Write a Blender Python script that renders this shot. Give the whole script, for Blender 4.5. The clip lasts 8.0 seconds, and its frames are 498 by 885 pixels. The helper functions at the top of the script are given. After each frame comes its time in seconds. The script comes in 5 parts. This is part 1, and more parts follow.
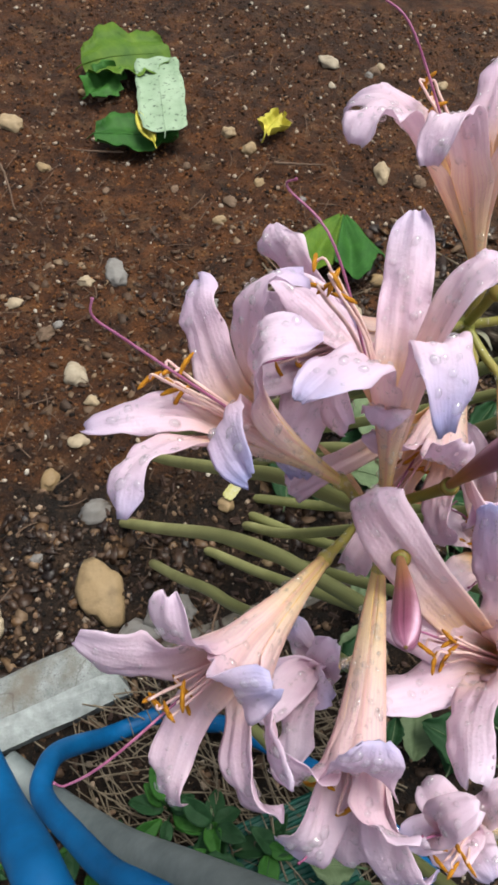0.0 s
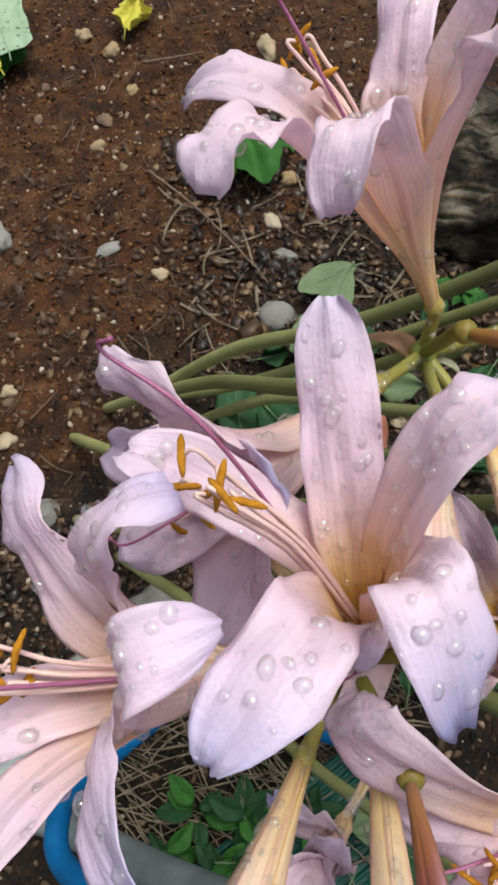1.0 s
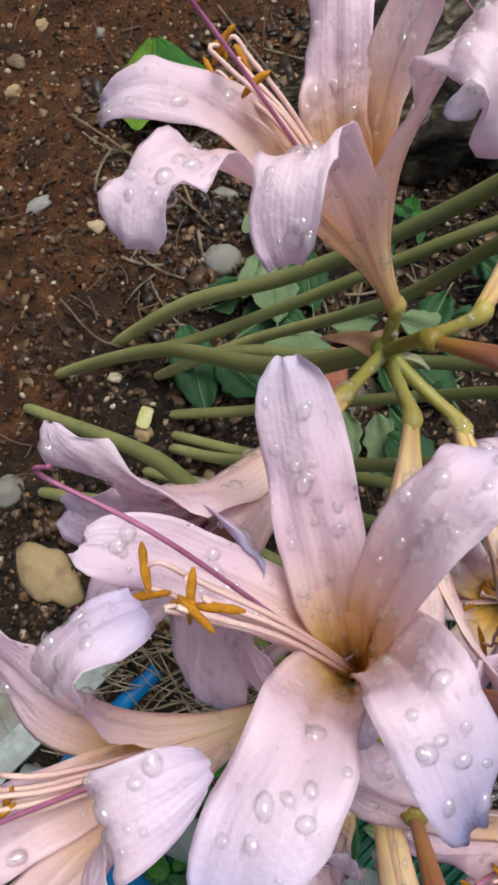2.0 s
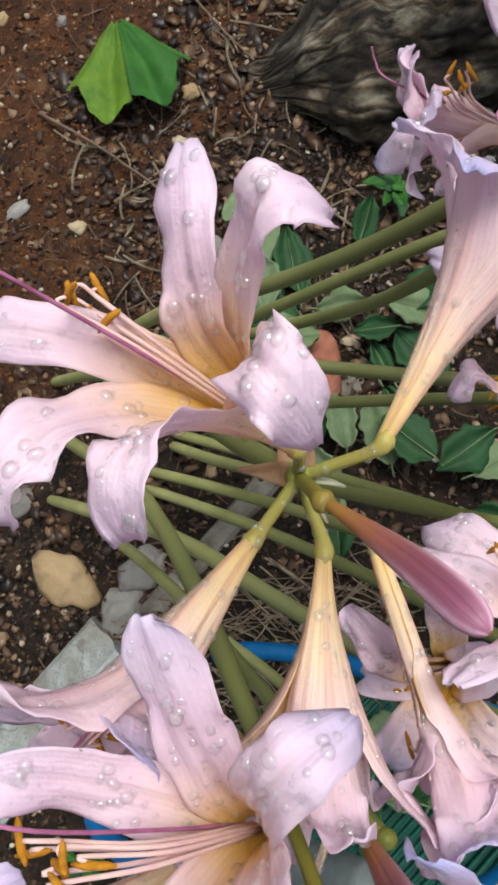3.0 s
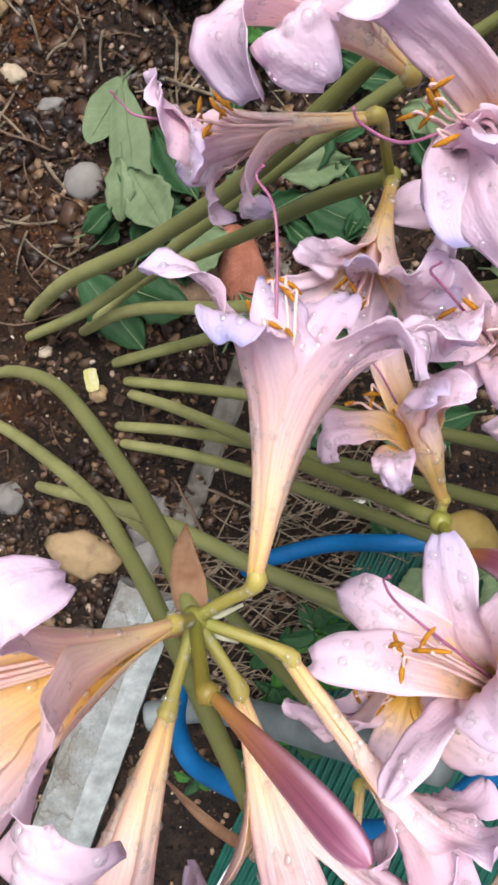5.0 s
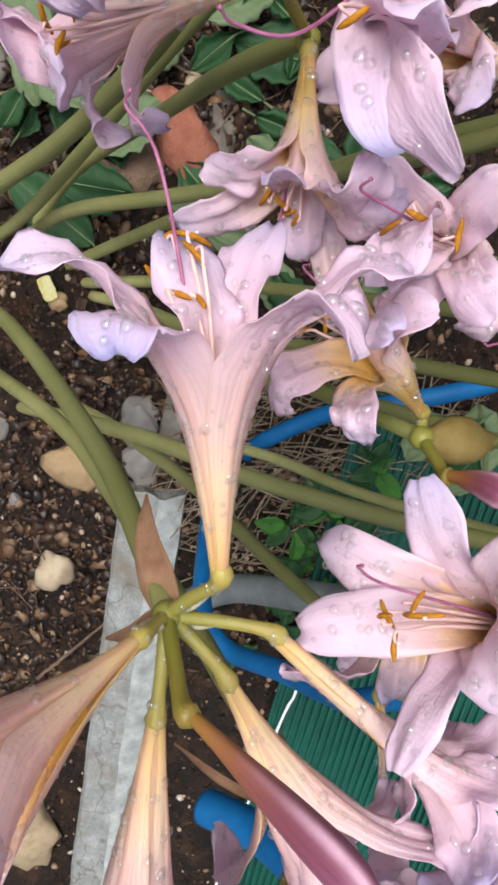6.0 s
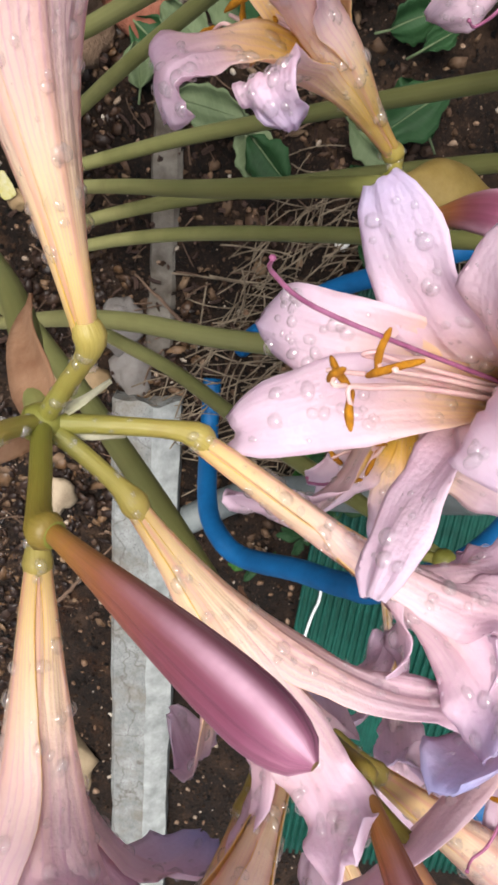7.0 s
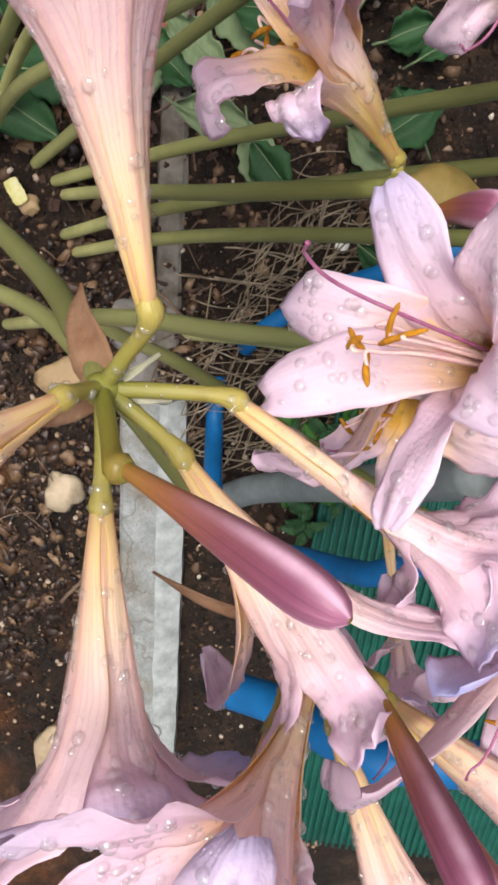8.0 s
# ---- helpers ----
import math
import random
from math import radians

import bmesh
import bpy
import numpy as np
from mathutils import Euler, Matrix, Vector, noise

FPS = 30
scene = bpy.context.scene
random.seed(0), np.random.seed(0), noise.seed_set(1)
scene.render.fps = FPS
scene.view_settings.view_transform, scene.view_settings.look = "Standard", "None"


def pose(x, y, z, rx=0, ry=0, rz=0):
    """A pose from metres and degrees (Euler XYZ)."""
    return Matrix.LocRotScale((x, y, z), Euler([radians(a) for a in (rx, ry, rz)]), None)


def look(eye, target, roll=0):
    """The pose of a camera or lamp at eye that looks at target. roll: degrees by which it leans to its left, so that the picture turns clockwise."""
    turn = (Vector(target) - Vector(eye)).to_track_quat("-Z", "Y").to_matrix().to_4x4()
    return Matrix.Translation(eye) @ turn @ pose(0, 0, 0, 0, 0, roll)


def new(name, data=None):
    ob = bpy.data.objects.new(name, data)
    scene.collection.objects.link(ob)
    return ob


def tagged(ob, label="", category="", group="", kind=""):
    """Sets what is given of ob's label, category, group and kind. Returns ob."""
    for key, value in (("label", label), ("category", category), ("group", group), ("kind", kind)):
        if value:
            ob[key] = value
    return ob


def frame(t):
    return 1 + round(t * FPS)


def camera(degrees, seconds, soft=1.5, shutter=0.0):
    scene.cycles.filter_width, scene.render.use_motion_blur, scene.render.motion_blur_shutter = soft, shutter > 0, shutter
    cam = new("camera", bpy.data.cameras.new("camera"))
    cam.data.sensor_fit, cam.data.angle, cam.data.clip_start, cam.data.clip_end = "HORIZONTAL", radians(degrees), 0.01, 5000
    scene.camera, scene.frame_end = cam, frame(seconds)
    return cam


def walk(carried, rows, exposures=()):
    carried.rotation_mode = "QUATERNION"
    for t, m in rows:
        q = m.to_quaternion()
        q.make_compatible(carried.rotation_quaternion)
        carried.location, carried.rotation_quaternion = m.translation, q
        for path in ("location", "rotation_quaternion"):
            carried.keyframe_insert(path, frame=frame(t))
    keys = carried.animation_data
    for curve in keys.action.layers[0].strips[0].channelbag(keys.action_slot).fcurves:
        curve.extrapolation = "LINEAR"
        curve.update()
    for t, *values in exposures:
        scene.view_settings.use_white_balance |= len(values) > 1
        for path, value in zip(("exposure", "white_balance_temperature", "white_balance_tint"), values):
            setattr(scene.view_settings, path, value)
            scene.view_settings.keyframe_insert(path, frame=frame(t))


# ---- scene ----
cam = camera(37.5, 8.0, soft=3.1)
PATH = [
    (0, (0.0489, 0.0404, 0.7754), (0.0340, 0.7707, -0.5347), 2.47),
    (0.5, (0.0563, 0.0814, 0.7660), (0.0673, 0.7287, -0.5871), -0.18),
    (1, (0.0684, 0.1384, 0.7364), (0.1172, 0.6567, -0.6704), -4.97),
    (1.2, (0.0687, 0.1476, 0.7295), (0.1366, 0.6117, -0.6953), -5.01),
    (2.3, (0.0828, 0.1830, 0.7385), (0.1727, 0.5095, -0.7228), -2.78),
    (2.5, (0.0975, 0.1972, 0.7451), (0.1544, 0.4945, -0.7240), -9.05),
    (3, (0.1180, 0.2016, 0.7515), (0.1189, 0.4720, -0.7239), -21.30),
    (3.5, (0.1394, 0.2071, 0.7434), (0.1062, 0.4615, -0.7345), -31.16),
    (3.8, (0.1639, 0.2216, 0.7411), (0.0590, 0.3861, -0.7461), -59.58),
    (4, (0.1823, 0.2360, 0.7446), (0.0491, 0.3685, -0.7436), -77.48),
    (4.2, (0.1906, 0.2434, 0.7501), (0.0501, 0.3229, -0.7412), -97.33),
    (5.5, (0.2010, 0.2552, 0.7327), (-0.0560, 0.1809, -0.7433), -149.94),
    (6, (0.2223, 0.2605, 0.7129), (-0.1773, 0.0499, -0.7175), -169.11),
    (6.5, (0.2091, 0.2319, 0.6880), (-0.2814, -0.0316, -0.7048), -175.19),
    (7, (0.1917, 0.2126, 0.6718), (-0.3367, -0.0329, -0.7104), -171.92),
    (7.5, (0.1815, 0.2072, 0.6792), (-0.3493, -0.0460, -0.7007), -172.44),
    (8, (0.1893, 0.2177, 0.6976), (-0.3278, -0.0279, -0.6888), -172.75),
]
walk(cam, [(t, look(eye, target, roll)) for t, eye, target, roll in PATH], exposures=[(0.0, 0.40, 6450, 5), (0.5, 0.46, 6450, 4), (1.0, 0.22, 6430, 1.5), (2.5, 0.14, 6450, 3), (3.0, 0.28, 6400, 3), (3.5, 0.37, 6400, 7), (4.0, 0.52, 6400, 9), (4.2, 0.64, 6380, 11), (5.5, 0.53, 6440, 11), (6.3, 0.38, 6500, 10), (7.0, 0.46, 6680, 12), (8.0, 0.50, 6650, 11)])

# ---- daylight: a bright, thinly overcast sky and one wide, soft sun ----
SUN_UP, SUN_TURN = 72.0, 40.0
world = bpy.data.worlds.new("sky")
scene.world = world
world.use_nodes = True
wn = world.node_tree
sky = wn.nodes.new("ShaderNodeTexSky")
sky.sky_type, sky.sun_disc = "NISHITA", False
sky.sun_elevation, sky.sun_rotation = radians(SUN_UP), radians(90 - SUN_TURN)
sky.air_density, sky.dust_density = 1.0, 4.0
soft_sky = wn.nodes.new("ShaderNodeMixRGB")
soft_sky.inputs[0].default_value = 0.65
grey_sky = wn.nodes.new("ShaderNodeRGBToBW")
wn.links.new(sky.outputs[0], grey_sky.inputs[0])
wn.links.new(sky.outputs[0], soft_sky.inputs[1])
wn.links.new(grey_sky.outputs[0], soft_sky.inputs[2])
wn.links.new(soft_sky.outputs[0], wn.nodes["Background"].inputs[0])
wn.nodes["Background"].inputs[1].default_value = 0.17
sun = new("sun", bpy.data.lights.new("sun", "SUN"))
sun.data.energy, sun.data.angle, sun.data.color = 2.6, radians(26), (1.0, 0.965, 0.90)
sun.matrix_world = look((0, 0, 3), (-math.cos(radians(SUN_TURN)) * math.cos(radians(SUN_UP)), -math.sin(radians(SUN_TURN)) * math.cos(radians(SUN_UP)), 3 - math.sin(radians(SUN_UP))))


# ---- materials ----
class Nodes:
    """A node material: short calls to add and join nodes."""

    def __init__(self, name, rough=0.6, spec=0.3):
        self.mat = bpy.data.materials.new(name)
        self.mat.use_nodes = True
        self.tree = self.mat.node_tree
        self.bsdf = self.tree.nodes["Principled BSDF"]
        self.bsdf.inputs["Roughness"].default_value = rough
        self.bsdf.inputs["Specular IOR Level"].default_value = spec

    def add(self, kind, **values):
        node = self.tree.nodes.new(kind)
        for key, value in values.items():
            if key in node.inputs:
                node.inputs[key].default_value = value
        return node

    def join(self, a, b):
        self.tree.links.new(a, b)

    def noise(self, scale, detail=4.0, rough=0.6, coord=None):
        n = self.add("ShaderNodeTexNoise", Scale=scale, Detail=detail, Roughness=rough)
        self.join(coord or self.place(), n.inputs["Vector"])
        return n.outputs["Fac"]

    def place(self):
        return self.add("ShaderNodeTexCoord").outputs["Object"]

    def uv(self):
        s = self.add("ShaderNodeSeparateXYZ")
        self.join(self.add("ShaderNodeUVMap").outputs[0], s.inputs[0])
        return s.outputs[0], s.outputs[1]

    def ramp(self, fac, stops):
        r = self.add("ShaderNodeValToRGB")
        while len(r.color_ramp.elements) < len(stops):
            r.color_ramp.elements.new(0.5)
        for e, (at, col) in zip(r.color_ramp.elements, stops):
            e.position = at
            e.color = (*col, 1) if len(col) == 3 else col
        self.join(fac, r.inputs[0])
        return r.outputs[0]

    def mix(self, fac, a, b, kind="MIX"):
        m = self.add("ShaderNodeMixRGB")
        m.blend_type = kind
        for value, slot in ((fac, 0), (a, 1), (b, 2)):
            if isinstance(value, (float, int)):
                m.inputs[slot].default_value = value
            elif isinstance(value, tuple):
                m.inputs[slot].default_value = (*value, 1)
            else:
                self.join(value, m.inputs[slot])
        return m.outputs[0]

    def maths(self, op, a, b=0.0, c=0.0):
        m = self.add("ShaderNodeMath")
        m.operation = op
        for value, slot in ((a, 0), (b, 1), (c, 2)):
            if isinstance(value, (float, int)):
                m.inputs[slot].default_value = value
            else:
                self.join(value, m.inputs[slot])
        return m.outputs[0]

    def bump(self, height, strength=0.3, far=0.001):
        b = self.add("ShaderNodeBump", Strength=strength, Distance=far)
        self.join(height, b.inputs["Height"])
        self.join(b.outputs[0], self.bsdf.inputs["Normal"])

    def random(self):
        return self.add("ShaderNodeObjectInfo").outputs["Random"]

    def island(self):
        return self.add("ShaderNodeNewGeometry").outputs["Random Per Island"]

    def colour(self, out):
        self.join(out, self.bsdf.inputs["Base Color"])
        return self

    def thin(self, out, share):
        """Lets part of the light through, as petals and leaves do."""
        t = self.add("ShaderNodeBsdfTranslucent")
        self.join(out, t.inputs["Color"])
        m = self.add("ShaderNodeMixShader", Fac=share)
        m.inputs[0].default_value = share
        self.join(self.bsdf.outputs[0], m.inputs[1])
        self.join(t.outputs[0], m.inputs[2])
        self.join(m.outputs[0], self.tree.nodes["Material Output"].inputs["Surface"])


def petal_material(name="petal_pink", warm=0.0):
    """Lilac pink: u runs 0 to 1 over the inside of a tepal and 2 to 3 over its back, v from the base to the tip."""
    n = Nodes(name, 0.36, 0.4)
    u2, v = n.uv()
    back = n.maths("GREATER_THAN", u2, 1.5)
    u = n.maths("SUBTRACT", u2, n.maths("MULTIPLY", back, 2.0))
    patch = n.noise(60.0, 3.0)
    along = n.maths("ADD", v, n.maths("MULTIPLY", n.maths("SUBTRACT", patch, 0.5), 0.16))
    if warm:
        along = n.maths("SUBTRACT", along, n.maths("MULTIPLY", n.maths("SUBTRACT", 1.0, v), warm))
    inside = n.ramp(along, [(0.0, (0.86, 0.62, 0.06)), (0.28, (0.95, 0.64, 0.09)), (0.40, (0.93, 0.67, 0.31)), (0.50, (0.87, 0.66, 0.60)), (0.64, (0.83, 0.64, 0.73)), (1.0, (0.80, 0.655, 0.785))])
    outside = n.ramp(along, [(0.0, (0.64, 0.47, 0.10)), (0.11, (0.87, 0.69, 0.32)), (0.22, (0.89, 0.74, 0.53)), (0.36, (0.86, 0.69, 0.64)), (0.70, (0.81, 0.605, 0.685)), (1.0, (0.78, 0.625, 0.765))])
    base = n.mix(back, inside, outside)
    across = n.maths("ABSOLUTE", n.maths("SUBTRACT", u, 0.5))
    rib = n.maths("MULTIPLY", n.maths("SUBTRACT", 1.0, n.maths("MINIMUM", n.maths("MULTIPLY", across, 7.0), 1.0)), n.maths("SUBTRACT", 1.0, v))
    base = n.mix(n.maths("MULTIPLY", rib, n.maths("ADD", 0.25, n.maths("MULTIPLY", back, 0.45))), base, (0.78, 0.38, 0.30))
    wob = n.maths("MULTIPLY", n.noise(90.0, 3.0), 9.0)
    veins = n.maths("SINE", n.maths("ADD", n.maths("MULTIPLY", u, 74.0), wob))
    near = n.maths("ADD", 0.35, n.maths("MULTIPLY", n.maths("SUBTRACT", 1.0, v), 1.6))
    deep = n.maths("MULTIPLY", n.maths("MULTIPLY", near, n.maths("POWER", n.maths("MAXIMUM", veins, 0.0), 3.0)), n.maths("MULTIPLY", n.ramp(n.noise(55.0, 2.0), [(0.30, (0, 0, 0)), (0.7, (1, 1, 1))]), n.maths("ADD", 0.36, n.maths("MULTIPLY", back, 0.16))))
    base = n.mix(deep, base, (0.70, 0.40, 0.58))
    blotch = n.ramp(n.noise(70.0, 4.0), [(0.38, (0, 0, 0)), (0.72, (1, 1, 1))])
    far = n.ramp(v, [(0.35, (0, 0, 0)), (0.6, (1, 1, 1))])
    base = n.mix(n.maths("MULTIPLY", n.maths("MULTIPLY", blotch, far), 0.40), base, (0.90, 0.79, 0.89))
    flush = n.ramp(n.noise(38.0, 3.0), [(0.5, (0, 0, 0)), (0.75, (1, 1, 1))])
    base = n.mix(n.maths("MULTIPLY", n.maths("MULTIPLY", flush, far), 0.45), base, (0.74, 0.50, 0.70))
    tip = n.maths("MULTIPLY", n.maths("POWER", v, 9.0), n.maths("MULTIPLY", n.maths("POWER", n.random(), 3.0), 0.9))
    base = n.mix(n.maths("MINIMUM", n.maths("MULTIPLY", tip, n.maths("MULTIPLY", patch, 2.0)), 0.8), base, (0.36, 0.40, 0.72))
    n.colour(base)
    n.bump(n.maths("ADD", n.maths("MULTIPLY", veins, 0.10), n.maths("ADD", n.noise(900.0, 3.0), n.maths("MULTIPLY", n.noise(95.0, 4.0), 4.5))), 0.30, 0.0010)
    n.thin(n.mix(0.4, base, (0.94, 0.79, 0.88)), 0.45)
    return n.mat


def stem_material(name, low, high, dark, rough=0.42):
    n = Nodes(name, rough, 0.4)
    u, v = n.uv()
    base = n.ramp(v, [(0.0, low), (0.55, tuple((a + b) / 2 for a, b in zip(low, high))), (1.0, high)])
    streak = n.add("ShaderNodeTexNoise", Scale=1.0, Detail=4.0)
    m = n.add("ShaderNodeCombineXYZ")
    n.join(n.maths("MULTIPLY", u, 40.0), m.inputs[0])
    n.join(n.maths("MULTIPLY", v, 5.0), m.inputs[1])
    n.join(m.outputs[0], streak.inputs["Vector"])
    base = n.mix(n.maths("MULTIPLY", streak.outputs["Fac"], 0.55), base, dark)
    base = n.mix(n.ramp(n.noise(120.0, 3.0), [(0.55, (0, 0, 0)), (0.8, (0.5, 0.5, 0.5))]), base, dark)
    n.colour(base)
    n.bump(streak.outputs["Fac"], 0.3, 0.0008)
    n.thin(base, 0.08)
    return n.mat


def scape_material():
    """Dull olive stalk, pale yellow-green where it leaves the soil."""
    n = Nodes("scape_olive", 0.45, 0.35)
    u, v = n.uv()
    base = n.ramp(v, [(0.0, (0.25, 0.20, 0.10)), (0.10, (0.33, 0.30, 0.13)), (0.28, (0.33, 0.32, 0.14)), (0.55, (0.21, 0.212, 0.085)), (0.80, (0.125, 0.130, 0.052)), (1.0, (0.155, 0.16, 0.048))])
    base = n.mix(n.maths("MULTIPLY", n.random(), 0.45), base, (0.19, 0.202, 0.070))
    lines = n.maths("SINE", n.maths("ADD", n.maths("MULTIPLY", u, 88.0), n.maths("MULTIPLY", n.noise(20.0), 4.0)))
    base = n.mix(n.maths("MULTIPLY", n.maths("MAXIMUM", lines, 0.0), 0.04), base, (0.06, 0.07, 0.02))
    base = n.mix(n.ramp(n.noise(70.0, 4.0), [(0.50, (0, 0, 0)), (0.80, (0.30, 0.30, 0.30))]), base, (0.14, 0.11, 0.04))
    base = n.mix(n.ramp(n.noise(18.0, 3.0), [(0.4, (0, 0, 0)), (0.7, (0.5, 0.5, 0.5))]), base, (0.10, 0.11, 0.032))
    n.colour(base)
    n.bump(n.maths("ADD", n.maths("MULTIPLY", lines, 0.3), n.maths("MULTIPLY", n.noise(260.0), 1.0)), 0.10, 0.0005)
    return n.mat


def bud_material():
    n = Nodes("bud_mauve", 0.46, 0.3)
    u, v = n.uv()
    base = n.ramp(v, [(0.0, (0.15, 0.095, 0.014)), (0.16, (0.27, 0.125, 0.018)), (0.36, (0.23, 0.080, 0.028)), (0.58, (0.165, 0.046, 0.060)), (0.85, (0.175, 0.045, 0.090)), (1.0, (0.34, 0.13, 0.22))])
    m = n.add("ShaderNodeCombineXYZ")
    n.join(n.maths("MULTIPLY", u, 26.0), m.inputs[0])
    n.join(n.maths("MULTIPLY", v, 2.5), m.inputs[1])
    grain = n.noise(1.0, 4.0, 0.6, m.outputs[0])
    base = n.mix(n.ramp(grain, [(0.40, (0, 0, 0)), (0.62, (0.55, 0.55, 0.55))]), base, n.ramp(v, [(0.0, (0.17, 0.115, 0.02)), (0.4, (0.16, 0.060, 0.028)), (0.7, (0.125, 0.040, 0.060))]))
    base = n.mix(n.ramp(grain, [(0.30, (0.5, 0.5, 0.5)), (0.46, (0, 0, 0))]), base, (0.10, 0.030, 0.040))
    stripe = n.maths("POWER", n.maths("ABSOLUTE", n.maths("COSINE", n.maths("MULTIPLY", u, 9.4248))), 10.0)
    rise = n.maths("MULTIPLY", n.ramp(v, [(0.3, (0, 0, 0)), (0.85, (1, 1, 1))]), n.ramp(n.noise(80.0), [(0.3, (0.35, 0.35, 0.35)), (0.65, (1, 1, 1))]))
    base = n.mix(n.maths("MULTIPLY", n.maths("MULTIPLY", stripe, rise), 0.8), base, (0.80, 0.52, 0.66))
    fine = n.maths("SINE", n.maths("ADD", n.maths("MULTIPLY", u, 170.0), n.maths("MULTIPLY", n.noise(120.0), 9.0)))
    base = n.mix(n.ramp(n.noise(90.0, 4.0), [(0.4, (0, 0, 0)), (0.75, (0.35, 0.35, 0.35))]), base, (0.20, 0.075, 0.125))
    base = n.mix(n.maths("MULTIPLY", n.maths("MAXIMUM", fine, 0.0), 0.03), base, (0.40, 0.16, 0.26))
    n.colour(base)
    n.bump(n.maths("ADD", n.maths("MULTIPLY", fine, 0.15), n.noise(300.0)), 0.15, 0.0005)
    return n.mat


def plain_material(name, a, b, scale, rough=0.6, bump=0.3, far=0.001, spec=0.3, thin=0.0, detail=5.0):
    n = Nodes(name, rough, spec)
    base = n.ramp(n.noise(scale, detail), [(0.32, a), (0.68, b)])
    fine = n.noise(scale * 7, 4.0)
    base = n.mix(n.maths("MULTIPLY", fine, 0.35), base, tuple(0.6 * c for c in a))
    n.colour(base)
    n.bump(n.maths("ADD", n.noise(scale * 4, 5.0), fine), bump, far)
    if thin:
        n.thin(base, thin)
    return n.mat


def soil_material(name, loose=False):
    """Rust-brown earth that turns to dark wet humus under and beside the clump, its colour lowered further for contact
    shade; loose crumbs each take a tone.
    """
    n = Nodes(name, 0.75, 0.25)
    pos = n.add("ShaderNodeSeparateXYZ")
    n.join(n.place(), pos.inputs[0])
    grain = n.maths("ADD", n.maths("MULTIPLY", n.noise(26.0, 6.0, 0.7), 0.55), n.maths("MULTIPLY", n.noise(300.0, 5.0, 0.75), 0.45))
    if loose:
        grain = n.maths("ADD", n.maths("MULTIPLY", grain, 0.45), n.maths("ADD", 0.11, n.maths("MULTIPLY", n.island(), 0.42)))
    rusty = n.ramp(grain, [(0.36, (0.0035, 0.0014, 0.0007)), (0.49, (0.036, 0.0112, 0.0026)), (0.60, (0.092, 0.031, 0.0070)), (0.80, (0.23, 0.105, 0.038))])
    # dark humus, with the contact shade beneath the clump painted into its near-black stops
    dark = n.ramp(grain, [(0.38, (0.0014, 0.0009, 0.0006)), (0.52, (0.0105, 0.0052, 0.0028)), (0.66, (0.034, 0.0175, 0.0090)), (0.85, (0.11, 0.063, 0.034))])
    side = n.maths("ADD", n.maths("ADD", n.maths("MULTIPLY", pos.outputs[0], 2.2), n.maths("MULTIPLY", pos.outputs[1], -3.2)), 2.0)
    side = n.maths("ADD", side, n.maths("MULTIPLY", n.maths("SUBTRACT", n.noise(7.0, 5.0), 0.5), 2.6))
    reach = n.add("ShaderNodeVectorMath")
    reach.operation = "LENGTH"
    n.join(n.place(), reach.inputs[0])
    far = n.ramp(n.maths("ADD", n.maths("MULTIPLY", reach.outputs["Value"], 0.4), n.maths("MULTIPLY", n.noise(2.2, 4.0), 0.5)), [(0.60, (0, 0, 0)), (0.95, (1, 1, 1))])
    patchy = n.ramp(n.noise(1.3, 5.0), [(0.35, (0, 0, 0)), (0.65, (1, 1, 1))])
    damp_shade = n.mix(far, n.ramp(side, [(0.0, (0, 0, 0)), (0.6, (1, 1, 1))]), patchy)
    base = n.mix(damp_shade, rusty, dark)
    if not loose:
        grit = n.ramp(n.noise(380.0, 3.0), [(0.60, (0, 0, 0)), (0.70, (1, 1, 1))])
        base = n.mix(n.maths("MULTIPLY", grit, 0.28), base, (0.22, 0.13, 0.07))
        pale = n.ramp(n.noise(34.0, 5.0, 0.65), [(0.54, (0, 0, 0)), (0.68, (1, 1, 1))])
        base = n.mix(n.maths("MULTIPLY", pale, 0.40), base, n.mix(damp_shade, (0.17, 0.092, 0.042), (0.075, 0.042, 0.024)))
    n.colour(base)
    n.bump(n.maths("ADD", n.noise(260.0, 6.0, 0.75), n.maths("MULTIPLY", n.noise(70.0, 5.0), 1.5)), 0.9, 0.004)
    return n.mat


def pebble_material(name, stops, random_from="island", stain=(0.16, 0.10, 0.06)):
    n = Nodes(name, 0.62, 0.3)
    pick = n.island() if random_from == "island" else n.random()
    base = n.ramp(pick, stops)
    base = n.mix(n.maths("MULTIPLY", n.noise(130.0, 5.0), 0.5), base, stain)
    base = n.mix(n.ramp(n.noise(45.0, 3.0), [(0.5, (0, 0, 0)), (0.8, (0.6, 0.6, 0.6))]), base, tuple(0.6 * c for c in stain))
    n.colour(base)
    n.bump(n.noise(330.0, 5.0), 0.5, 0.0015)
    return n.mat


